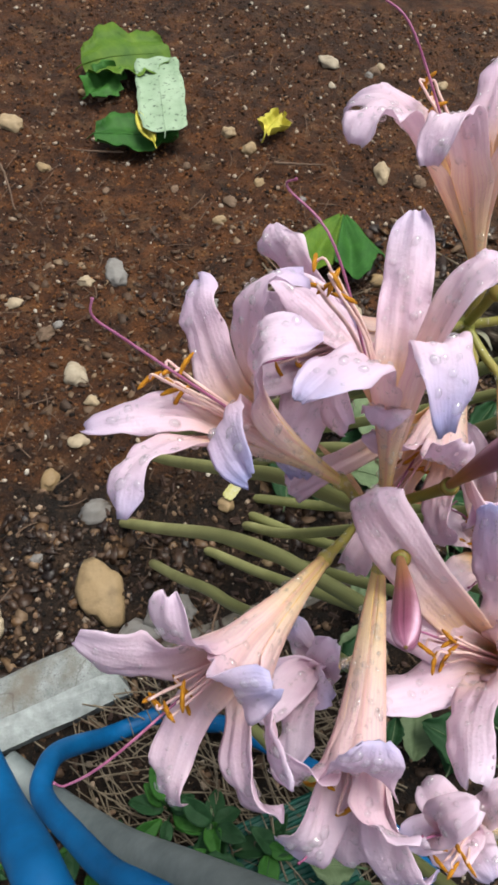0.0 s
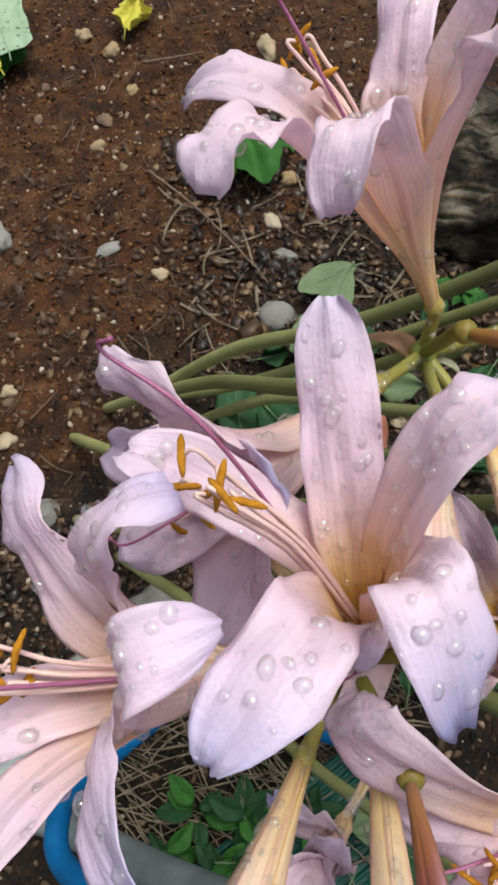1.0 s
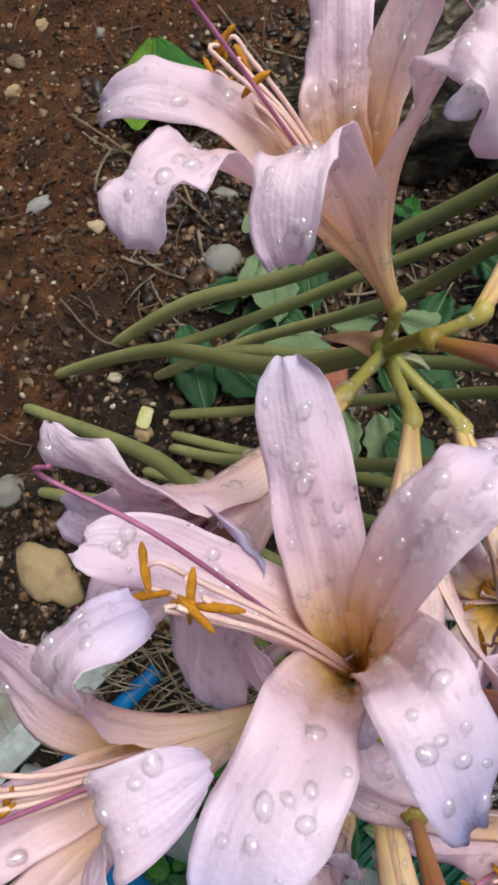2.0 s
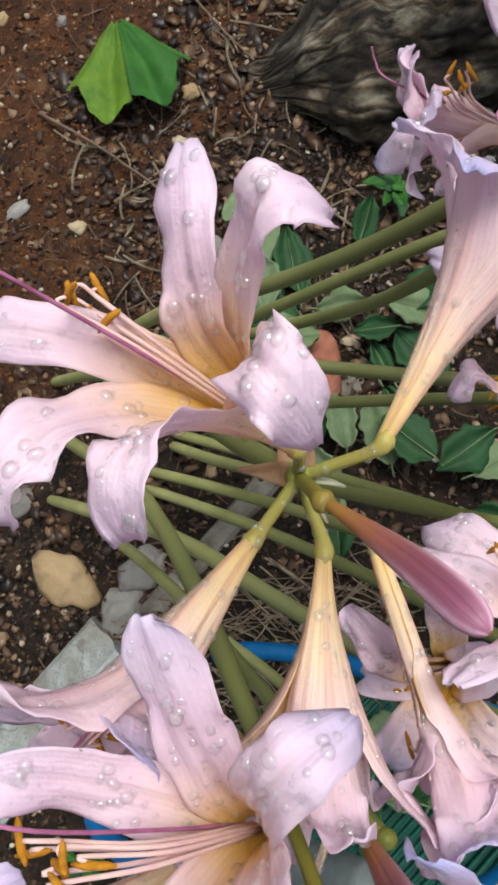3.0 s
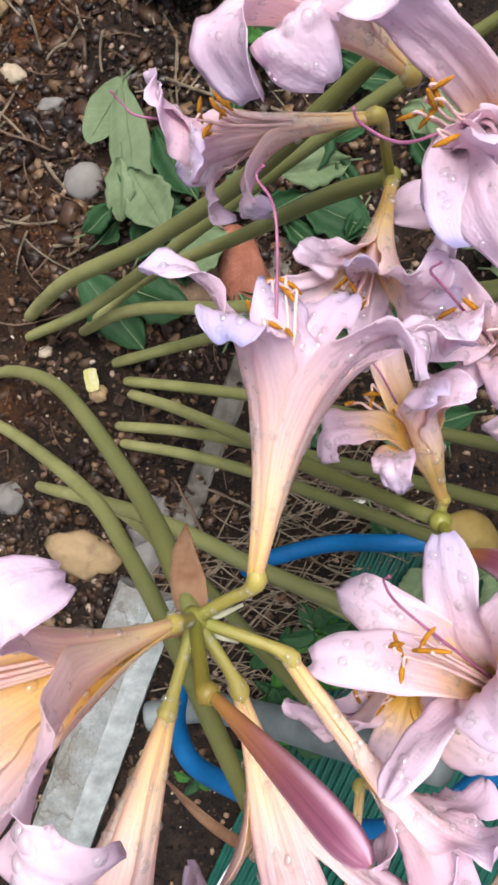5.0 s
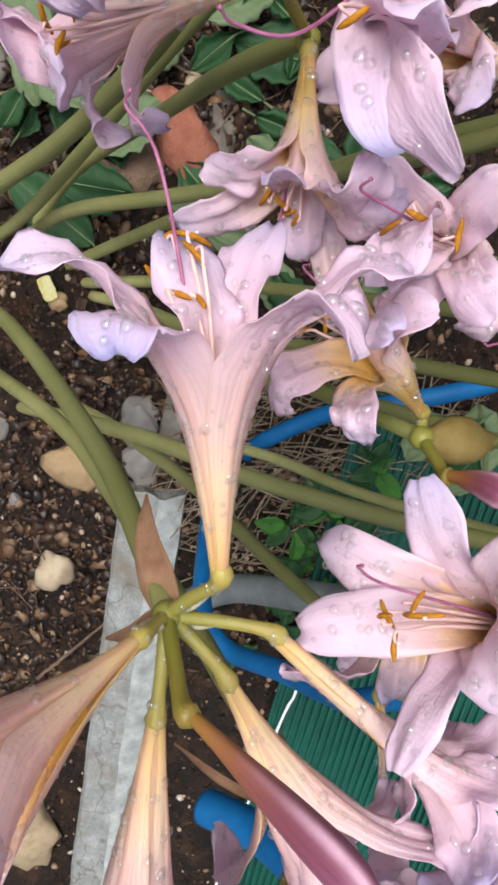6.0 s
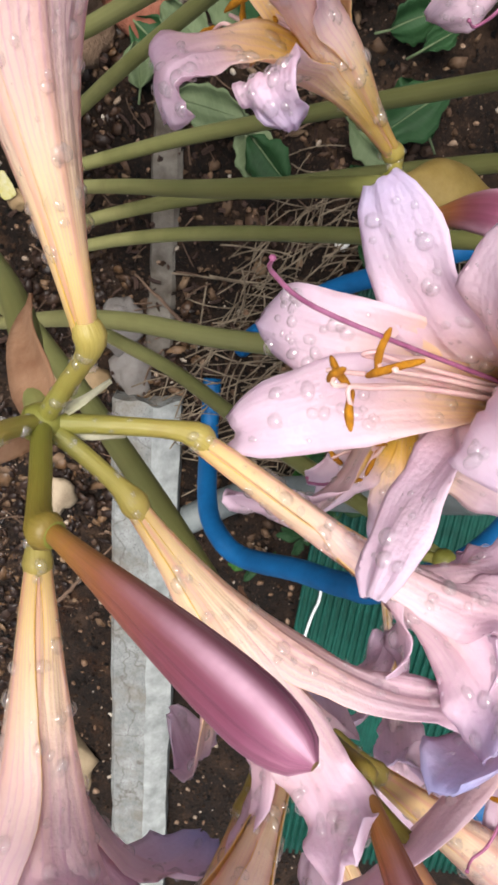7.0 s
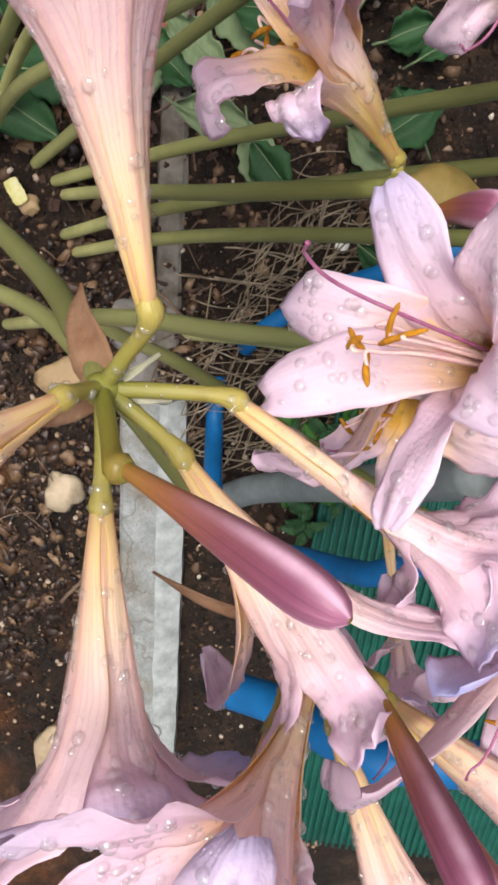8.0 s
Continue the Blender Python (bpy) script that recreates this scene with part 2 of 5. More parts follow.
def kerb_material():
    n = Nodes("kerb_granite", 0.7, 0.3)
    base = n.ramp(n.noise(45.0, 6.0, 0.7), [(0.3, (0.11, 0.12, 0.115)), (0.7, (0.27, 0.285, 0.28))])
    base = n.mix(n.ramp(n.noise(600.0, 2.0), [(0.56, (0, 0, 0)), (0.66, (1, 1, 1))]), base, (0.12, 0.12, 0.12))
    base = n.mix(n.ramp(n.noise(16.0, 7.0, 0.7), [(0.48, (0, 0, 0)), (0.66, (0.85, 0.85, 0.85))]), base, (0.13, 0.11, 0.085))
    crack = n.add("ShaderNodeTexVoronoi", Scale=11.0)
    crack.feature = "DISTANCE_TO_EDGE"
    warp = n.add("ShaderNodeVectorMath")
    n.join(n.place(), warp.inputs[0])
    wave = n.add("ShaderNodeTexNoise", Scale=30.0, Detail=4.0)
    n.join(n.place(), wave.inputs["Vector"])
    amount = n.add("ShaderNodeVectorMath")
    amount.operation = "SCALE"
    amount.inputs["Scale"].default_value = 0.06
    n.join(wave.outputs["Color"], amount.inputs[0])
    n.join(amount.outputs[0], warp.inputs[1])
    n.join(warp.outputs[0], crack.inputs["Vector"])
    line = n.ramp(crack.outputs["Distance"], [(0.0, (1, 1, 1)), (0.02, (0, 0, 0))])
    base = n.mix(n.maths("MULTIPLY", line, 0.6), base, (0.07, 0.055, 0.045))
    n.colour(base)
    n.bump(n.noise(300.0, 6.0), 0.5, 0.0015)
    return n.mat


def bark_material():
    n = Nodes("bark", 0.85, 0.2)
    u, v = n.uv()
    m = n.add("ShaderNodeCombineXYZ")
    n.join(n.maths("MULTIPLY", u, 22.0), m.inputs[0])
    n.join(n.maths("MULTIPLY", v, 9.0), m.inputs[1])
    grain = n.noise(1.6, 7.0, 0.72, m.outputs[0])
    base = n.ramp(grain, [(0.36, (0.006, 0.004, 0.003)), (0.50, (0.11, 0.075, 0.048)), (0.62, (0.22, 0.16, 0.105)), (0.8, (0.36, 0.29, 0.21))])
    plates = n.add("ShaderNodeTexVoronoi", Scale=1.3)
    plates.feature = "DISTANCE_TO_EDGE"
    n.join(m.outputs[0], plates.inputs["Vector"])
    gap = n.ramp(plates.outputs["Distance"], [(0.02, (0, 0, 0)), (0.14, (1, 1, 1))])
    flakes = n.noise(0.8, 4.0, 0.6, m.outputs[0])
    pale = n.maths("MULTIPLY", gap, n.ramp(flakes, [(0.46, (0, 0, 0)), (0.58, (1, 1, 1))]))
    base = n.mix(pale, base, n.ramp(grain, [(0.3, (0.20, 0.165, 0.12)), (0.7, (0.50, 0.44, 0.35))]))
    # near-black patches scattered over the bark by noise
    black_patch = n.ramp(n.noise(9.0, 4.0), [(0.40, (0, 0, 0)), (0.54, (1, 1, 1))])
    base = n.mix(n.maths("MULTIPLY", black_patch, 0.82), base, (0.008, 0.006, 0.006))
    n.colour(base)
    n.bump(n.maths("ADD", n.maths("MULTIPLY", gap, 0.7), n.maths("ADD", grain, n.noise(160.0, 6.0, 0.7))), 1.0, 0.010)
    return n.mat


def foliage_material(name, a, b, back=0.2, rough=0.6):
    n = Nodes(name, rough, 0.22)
    u, v = n.uv()
    base = n.ramp(n.noise(30.0, 5.0), [(0.3, a), (0.7, b)])
    rib = n.maths("SUBTRACT", 1.0, n.maths("MINIMUM", n.maths("MULTIPLY", n.maths("ABSOLUTE", n.maths("SUBTRACT", u, 0.5)), 26.0), 1.0))
    side = n.maths("SINE", n.maths("ADD", n.maths("MULTIPLY", v, 55.0), n.maths("MULTIPLY", n.maths("ABSOLUTE", n.maths("SUBTRACT", u, 0.5)), -40.0)))
    side = n.maths("MULTIPLY", n.maths("MAXIMUM", n.maths("SUBTRACT", side, 0.7), 0.0), 1.2)
    base = n.mix(n.maths("MULTIPLY", n.maths("MAXIMUM", rib, side), 0.22), base, tuple(min(1.0, 1.7 * c) for c in b))
    base = n.mix(n.maths("MULTIPLY", n.random(), 0.3), base, a)
    n.colour(base)
    n.bump(n.maths("ADD", n.maths("MULTIPLY", n.maths("MAXIMUM", rib, side), -1.0), n.noise(200.0)), 0.35, 0.001)
    n.thin(base, back)
    return n.mat


def speckled_material():
    """A pale grey-green leaf underside with dark specks of dirt."""
    n = Nodes("leaf_pale_speckled", 0.6, 0.25)
    base = n.ramp(n.noise(25.0, 4.0), [(0.3, (0.19, 0.27, 0.17)), (0.7, (0.29, 0.37, 0.26))])
    base = n.mix(n.ramp(n.noise(150.0, 3.0), [(0.60, (0, 0, 0)), (0.66, (1, 1, 1))]), base, (0.03, 0.045, 0.03))
    n.colour(base)
    n.bump(n.noise(90.0, 4.0), 0.3, 0.001)
    return n.mat


def drop_material():
    """Clear water: the surface below shows through, the sky shines on it."""
    n = Nodes("rain_water", 0.03, 0.5)
    clear = n.add("ShaderNodeBsdfTransparent", Color=(1.0, 1.0, 1.0, 1))
    gloss = n.add("ShaderNodeBsdfGlossy", Roughness=0.03)
    milk = n.add("ShaderNodeBsdfDiffuse", Color=(0.95, 0.95, 0.96, 1))
    soft = n.add("ShaderNodeMixShader")
    soft.inputs[0].default_value = 0.05
    n.join(clear.outputs[0], soft.inputs[1])
    n.join(milk.outputs[0], soft.inputs[2])
    edge = n.add("ShaderNodeFresnel", IOR=1.33)
    m = n.add("ShaderNodeMixShader")
    n.join(n.maths("MINIMUM", n.maths("ADD", n.maths("MULTIPLY", edge.outputs[0], 1.0), 0.08), 0.50), m.inputs[0])
    n.join(soft.outputs[0], m.inputs[1])
    n.join(gloss.outputs[0], m.inputs[2])
    n.join(m.outputs[0], n.tree.nodes["Material Output"].inputs["Surface"])
    return n.mat


PETAL = petal_material()
PETAL_ORANGE = petal_material("petal_orange_throat", 0.24)
PEDICEL = stem_material("pedicel_yellow_green", (0.19, 0.215, 0.040), (0.56, 0.42, 0.12), (0.22, 0.16, 0.035))
BUD_STALK = stem_material("bud_stalk_olive", (0.20, 0.22, 0.035), (0.22, 0.145, 0.025), (0.12, 0.10, 0.02))
SCAPE = scape_material()
BUD = bud_material()
FILAMENT = plain_material("filament_pink", (0.80, 0.50, 0.52), (0.86, 0.66, 0.58), 150.0, 0.4, 0.1, thin=0.2)
STYLE = plain_material("style_purple", (0.24, 0.06, 0.14), (0.44, 0.17, 0.30), 150.0, 0.4, 0.1)
ANTHER = plain_material("anther_orange", (0.34, 0.13, 0.006), (0.60, 0.26, 0.012), 600.0, 0.8, 0.6, 0.0008)
BRACT = plain_material("bract_papery_brown", (0.26, 0.13, 0.07), (0.42, 0.25, 0.15), 120.0, 0.7, 0.4, thin=0.25)
SHEATH = plain_material("sheath_olive_tan", (0.24, 0.17, 0.045), (0.36, 0.27, 0.10), 90.0, 0.5, 0.3, thin=0.35)
MEMBRANE = plain_material("bract_white_membrane", (0.55, 0.55, 0.38), (0.72, 0.70, 0.56), 200.0, 0.5, 0.3, thin=0.35)
DROP = drop_material()
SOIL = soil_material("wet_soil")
PEBBLE = pebble_material("pebbles_mixed", [(0.0, (0.10, 0.055, 0.03)), (0.35, (0.20, 0.12, 0.075)), (0.6, (0.29, 0.21, 0.15)), (0.85, (0.40, 0.33, 0.26)), (1.0, (0.54, 0.50, 0.43))])
CRUMB = soil_material("soil_crumbs", True)
ROT = plain_material("rotting_leaf_bits", (0.028, 0.016, 0.013), (0.085, 0.050, 0.038), 90.0, 0.6, 0.4)
STONE = pebble_material("field_stone", [(0.0, (0.28, 0.19, 0.095)), (0.5, (0.37, 0.28, 0.17)), (1.0, (0.44, 0.385, 0.30))], "object", (0.12, 0.070, 0.035))
GREYSTONE = pebble_material("grey_stone", [(0.0, (0.13, 0.125, 0.12)), (1.0, (0.25, 0.24, 0.23))], "object", (0.10, 0.07, 0.05))
REDSTONE = plain_material("broken_brick", (0.22, 0.075, 0.045), (0.33, 0.13, 0.085), 60.0, 0.85, 0.7, 0.003)
BROWNSTONE = plain_material("brown_stone", (0.11, 0.070, 0.045), (0.21, 0.14, 0.095), 50.0, 0.85, 0.7, 0.003)
KERB = kerb_material()
KERB_EDGE = plain_material("kerb_pale_edge", (0.19, 0.205, 0.20), (0.38, 0.405, 0.40), 55.0, 0.7, 0.4, 0.0015)
KERB_DIRTY = plain_material("kerb_soiled", (0.050, 0.038, 0.028), (0.20, 0.185, 0.16), 30.0, 0.85, 0.6, 0.002)
WET_MOULD = pebble_material("wet_leaf_mould", [(0.0, (0.010, 0.006, 0.005)), (0.45, (0.030, 0.017, 0.012)), (0.75, (0.065, 0.036, 0.022)), (0.92, (0.13, 0.070, 0.032)), (1.0, (0.24, 0.15, 0.085))], stain=(0.012, 0.007, 0.006))
WET_MOULD.node_tree.nodes["Principled BSDF"].inputs["Roughness"].default_value = 0.34
MOULD = pebble_material("leaf_mould", [(0.0, (0.030, 0.016, 0.010)), (0.5, (0.075, 0.042, 0.024)), (0.85, (0.14, 0.085, 0.048)), (1.0, (0.24, 0.16, 0.095))], stain=(0.04, 0.022, 0.013))
HOSE = plain_material("hose_blue_plastic", (0.002, 0.070, 0.20), (0.004, 0.115, 0.31), 30.0, 0.5, 0.1, spec=0.2)
PIPE = plain_material("grey_pipe", (0.10, 0.118, 0.12), (0.20, 0.225, 0.225), 25.0, 0.55, 0.2)
NET = plain_material("green_plastic_mat", (0.001, 0.042, 0.030), (0.004, 0.078, 0.056), 60.0, 0.5, 0.3)
CORD = plain_material("white_cord", (0.62, 0.66, 0.66), (0.78, 0.80, 0.80), 100.0, 0.7, 0.3)
BARK = bark_material()
STRAW = plain_material("dry_straw", (0.075, 0.055, 0.036), (0.30, 0.24, 0.17), 60.0, 0.8, 0.3)
TWIG = plain_material("twig_brown", (0.075, 0.045, 0.030), (0.17, 0.11, 0.075), 80.0, 0.8, 0.4)
LEAF_FRESH = foliage_material("leaf_fresh_green", (0.045, 0.11, 0.010), (0.14, 0.23, 0.022))
LEAF_DARK = foliage_material("leaf_dark_green", (0.012, 0.042, 0.014), (0.026, 0.080, 0.028))
LEAF_PALE = foliage_material("leaf_pale_underside", (0.085, 0.125, 0.060), (0.17, 0.22, 0.12), 0.15, 0.65)
LEAF_DARK_FRESH = foliage_material("leaf_mid_green", (0.018, 0.075, 0.012), (0.045, 0.15, 0.022))
LEAF_SPECKLED = speckled_material()
LEAF_YELLOW = foliage_material("leaf_yellow", (0.42, 0.40, 0.05), (0.62, 0.52, 0.10))
LABEL = plain_material("faded_label", (0.36, 0.33, 0.07), (0.46, 0.44, 0.30), 110.0, 0.6, 0.2)
WHITE_SCRAP = plain_material("white_scrap", (0.66, 0.68, 0.64), (0.80, 0.80, 0.76), 150.0, 0.6, 0.2)


# ---- helpers of this scene ----
def part(name, bm, material, parent=None, label="", smooth=True):
    """Links a bmesh as one mesh object under a thing or a part."""
    data = bpy.data.meshes.new(name)
    bm.to_mesh(data)
    bm.free()
    if smooth:
        for poly in data.polygons:
            poly.use_smooth = True
    data.materials.append(material)
    ob = new(name, data)
    ob.parent = parent
    if label:
        tagged(ob, label)
    return ob


def sheet(bm, rows, closed=False):
    """Faces between rows of points, with u across and v along."""
    uv = bm.loops.layers.uv.verify()
    made = [[bm.verts.new(p) for p in row] for row in rows]
    n, m = len(made), len(made[0])
    for i in range(n - 1):
        for j in range(m if closed else m - 1):
            k = (j + 1) % m
            f = bm.faces.new((made[i][j], made[i][k], made[i + 1][k], made[i + 1][j]))
            span = m if closed else m - 1
            for loop, (a, b) in zip(f.loops, ((i, j), (i, j + 1), (i + 1, j + 1), (i + 1, j))):
                loop[uv].uv = (b / span, a / (n - 1))
    return made


def curve(points, n):
    """n points along a smooth line through the given ones."""
    p = [Vector(q) for q in points]
    p = [2 * p[0] - p[1]] + p + [2 * p[-1] - p[-2]]
    out = []
    for k in range(n):
        s = k / (n - 1) * (len(p) - 3)
        i = min(int(s), len(p) - 4)
        t = s - i
        a, b, c, d = p[i:i + 4]
        out.append(0.5 * (2 * b + (c - a) * t + (2 * a - 5 * b + 4 * c - d) * t * t + (3 * b - a - 3 * c + d) * t ** 3))
    return out


def frames(pts):
    """Tangent, side and normal along a line, turning as little as they can."""
    out, side = [], None
    for i, p in enumerate(pts):
        t = (pts[min(i + 1, len(pts) - 1)] - pts[max(i - 1, 0)]).normalized()
        if side is None:
            side = t.orthogonal().normalized()
        side = (side - t * side.dot(t)).normalized()
        out.append((t, side, t.cross(side)))
    return out


def tube(bm, pts, radii, sides=8, cap=True):
    rows = []
    for (t, a, b), p, r in zip(frames(pts), pts, radii):
        rows.append([p + r * (math.cos(2 * math.pi * k / sides) * a + math.sin(2 * math.pi * k / sides) * b) for k in range(sides)])
    made = sheet(bm, rows, True)
    if cap:
        bm.faces.new(made[0][::-1])
        bm.faces.new(made[-1])


def blob(bm, centre, size, rng, rough=0.25, turn=None, level=2):
    """A stone-like lump: a ball pushed in and out by noise, flattened and turned."""
    made = bmesh.ops.create_icosphere(bm, subdivisions=level, radius=1.0)["verts"]
    seed = Vector((rng.uniform(0, 90), rng.uniform(0, 90), rng.uniform(0, 90)))
    m = Matrix.Translation(centre) @ Euler(turn or (rng.uniform(-0.3, 0.3), rng.uniform(-0.3, 0.3), rng.uniform(0, 6.3))).to_matrix().to_4x4() @ Matrix.Diagonal((*size, 1))
    for v in made:
        d = v.co.normalized()
        v.co = m @ (d * (1 + rough * (noise.noise(d * 1.3 + seed) + 0.5 * noise.noise(d * 3.1 + seed) + 0.22 * noise.noise(d * 7.3 + seed))))


def smooth(a, b, x):
    t = min(max((x - a) / (b - a), 0.0), 1.0)
    return t * t * (3 - 2 * t)


# ---- the lilies ----
def drop_on(bm, place, normal, r, rng):
    """One bead of rain, a low dome of uneven outline on a surface."""
    q = normal.to_track_quat("Z", "Y").to_matrix() @ Matrix.Rotation(rng.uniform(0, 6.3), 3, "Z")
    long, high = rng.uniform(1.0, 1.5), rng.uniform(0.60, 0.95)
    rows = []
    for i in range(5):
        a = math.pi / 2 * i / 4.5
        rows.append([place + q @ Vector((r * math.cos(a) * math.cos(2 * math.pi * k / 10) / math.sqrt(long), r * math.cos(a) * math.sin(2 * math.pi * k / 10) * math.sqrt(long), r * high * math.sin(a) - 0.08 * r)) for k in range(10)])
    made = sheet(bm, rows, True)
    bm.faces.new(made[-1])


def petal_mesh(out, up, half, rng, inner, curl, drops, m, lean=0.0, common=None, closed=0.0, bulge=0.36, bend=None):
    """One tepal along +x from the flower's base, its axis +z; drops go into the given bmesh by way of m."""
    chord = math.hypot(out, up)
    r0 = 0.0014 if inner else 0.0017

    def spine_of(out, up, curl, bulge=0.36):
        chord = math.hypot(out, up)
        end = 2 * math.atan2(up, out) - math.pi / 2 - radians(curl)
        return [Vector((r0, 0)), Vector((r0 + 0.0004 + (0.025 + closed) * out, (0.49 - 0.2 * closed) * chord)), Vector((out, up)) - bulge * chord * Vector((math.cos(end), math.sin(end))), Vector((out, up))]

    def along_spine(s):
        """The tepals share one tube below and part from it above."""
        k = ((1 - s) ** 3, 3 * s * (1 - s) ** 2, 3 * s * s * (1 - s), s ** 3)
        mine, ours = (sum((w * x for w, x in zip(k, q)), Vector((0, 0))) for q in (p, shared))
        return ours.lerp(mine, smooth(0.22 + closed, 0.72 + closed, s))

    p = spine_of(out, up, curl, bulge)
    shared = spine_of(*(common or (out, up, curl)))
    swerve, twist, roll = rng.uniform(-0.002, 0.002), radians(rng.uniform(-18, 18)), rng.uniform(-45, 30)
    seed = Vector((rng.uniform(0, 90), rng.uniform(0, 90), 0))
    phase, waves, ruffle = (rng.uniform(0, 6.3), rng.uniform(0, 6.3)), rng.uniform(2.4, 4.4), rng.uniform(0.0008, 0.0024)
    ns, nv, blunt = 36, 13, rng.uniform(3.0, 5.4)
    notch, fold = rng.choice((0.0, 0.0, 0.0004, 0.0018)), rng.uniform(-0.0018, 0.0018)
    tops, lows, flat = [], [], []
    for i in range(ns):
        s = i / (ns - 1)
        q = along_spine(s)
        g = (along_spine(min(s + 0.01, 1.0)) - along_spine(max(s - 0.01, 0.0))).normalized()
        side = 4 * (swerve if bend is None else bend) * s * s * (1 - s)
        spine = Vector((q[0], side, q[1]))
        nrm = Vector((-g[1], 0, g[0]))
        wide = Vector((0, 1, 0))
        turned = twist * s * s
        nrm, wide = nrm * math.cos(turned) + wide * math.sin(turned), wide * math.cos(turned) - nrm * math.sin(turned)
        w = half * (0.27 + 0.73 * smooth(0.03, 0.54, s))
        if s > 0.73:
            w *= math.sqrt(max(0.03, 1 - ((s - 0.73) / 0.28) ** blunt))
        w = max(w, min(0.74 * q[0], (1.2 + 2 * closed) * half) * (1 - smooth(0.38 + 1.6 * closed, 0.60 + 1.6 * closed, s)))
        w = min(w, 0.95 * q[0] + smooth(0.28, 0.62, s) * 0.02)
        swing = Matrix.Rotation(lean * (1 - smooth(0.30 + closed, 0.78 + closed, s)), 3, "Z")
        spine.x -= (0.0002 if inner else 0.0) * (1 - smooth(0.5, 0.8, s))
        bow = (1 - smooth(0.46 + closed, 0.80 + closed, s)) / max(q[0], 0.0015)
        cup = roll * smooth(0.45, 0.95, s)
        row_t, row_l, row_f = [], [], []
        for j in range(nv):
            v = 2 * j / (nv - 1) - 1
            edge = ruffle * smooth(0.35, 0.7, s) * abs(v) ** 2.5 * (math.sin(2 * math.pi * waves * s + phase[v > 0]) + 1.3 * noise.noise(seed + Vector((13 * s, 5 * (v > 0), 3))))
            groove = (-0.0009 * math.exp(-(v / 0.13) ** 2) - 0.00016 * math.cos(11 * v)) * smooth(0.05, 0.3, s) * (1 - smooth(0.6, 0.95, s)) * min(1.0, q[0] / 0.007)
            groove += (0.0015 * noise.noise(seed + Vector((5 * s, 1.6 * v, 0))) + 0.0006 * noise.noise(seed + Vector((14 * s, 5 * v, 7)))) * smooth(0.3, 0.7, s) + fold * v * v * smooth(0.75, 1.0, s)
            ragged = 1 + 0.12 * noise.noise(seed + Vector((7 * s, 4 * (v > 0), 11))) * smooth(0.35, 0.6, s)
            reach = (-notch * (1 - abs(v)) ** 2 + 0.0012 * noise.noise(seed + Vector((0, 2.0 * v, 20)))) * smooth(0.8, 1.0, s)
            along = w * v * ragged
            rise = 0.0
            if bow > 3.0:
                along, rise = math.sin(bow * along) / bow, (1 - math.cos(bow * along)) / bow
            place = spine + wide * along + Vector((g[0], 0, g[1])) * reach + nrm * (rise + cup * (w * v) ** 2 + edge + groove)
            thick = 0.00032 * (1 - 0.75 * v * v)
            place = swing @ place
            up_way = swing @ nrm
            row_t.append(place + up_way * thick)
            row_l.append(place - up_way * thick)
            row_f.append((place, up_way))
        tops.append(row_t)
        lows.append(row_l)
        flat.append(row_f)
    bm = bmesh.new()
    rows = [t + l[::-1] for t, l in zip(tops, lows)]
    made = [[bm.verts.new(x) for x in row] for row in rows]
    uv = bm.loops.layers.uv.verify()
    count = 2 * nv
    across = [j / (nv - 1) for j in range(nv)] + [2 + j / (nv - 1) for j in range(nv)][::-1]
    for i in range(ns - 1):
        for j in range(count):
            k = (j + 1) % count
            f = bm.faces.new((made[i][j], made[i][k], made[i + 1][k], made[i + 1][j]))
            for loop, (a, b) in zip(f.loops, ((i, j), (i, k), (i + 1, k), (i + 1, j))):
                loop[uv].uv = (1.0 if j == nv - 1 else 0.0 if j == count - 1 else across[b], a / (ns - 1))
    tip = bm.faces.new(made[-1])
    for loop in tip.loops:
        loop[uv].uv = (0.5, 1.0)
    bm.faces.new(made[0][::-1])
    bm.normal_update()
    bmesh.ops.recalc_face_normals(bm, faces=bm.faces)
    for _ in range(rng.randint(60, 105)):
        i, j = int(ns * (0.12 + 0.82 * rng.random() ** 0.9)), rng.randint(2, nv - 3)
        place, nrm = flat[i][j]
        under = rng.random() < 0.45
        ahead = flat[min(i + 1, ns - 1)][j][0] - place
        at = place + ahead * rng.random() + (flat[i][j + 1][0] - place) * rng.random() + (nrm if not under else -nrm) * 0.0003
        drop_on(drops, m @ at, (m.to_3x3() @ (nrm if not under else -nrm)).normalized(), 0.0003 + 0.0015 * rng.random() ** 2.0, rng)
    return bm


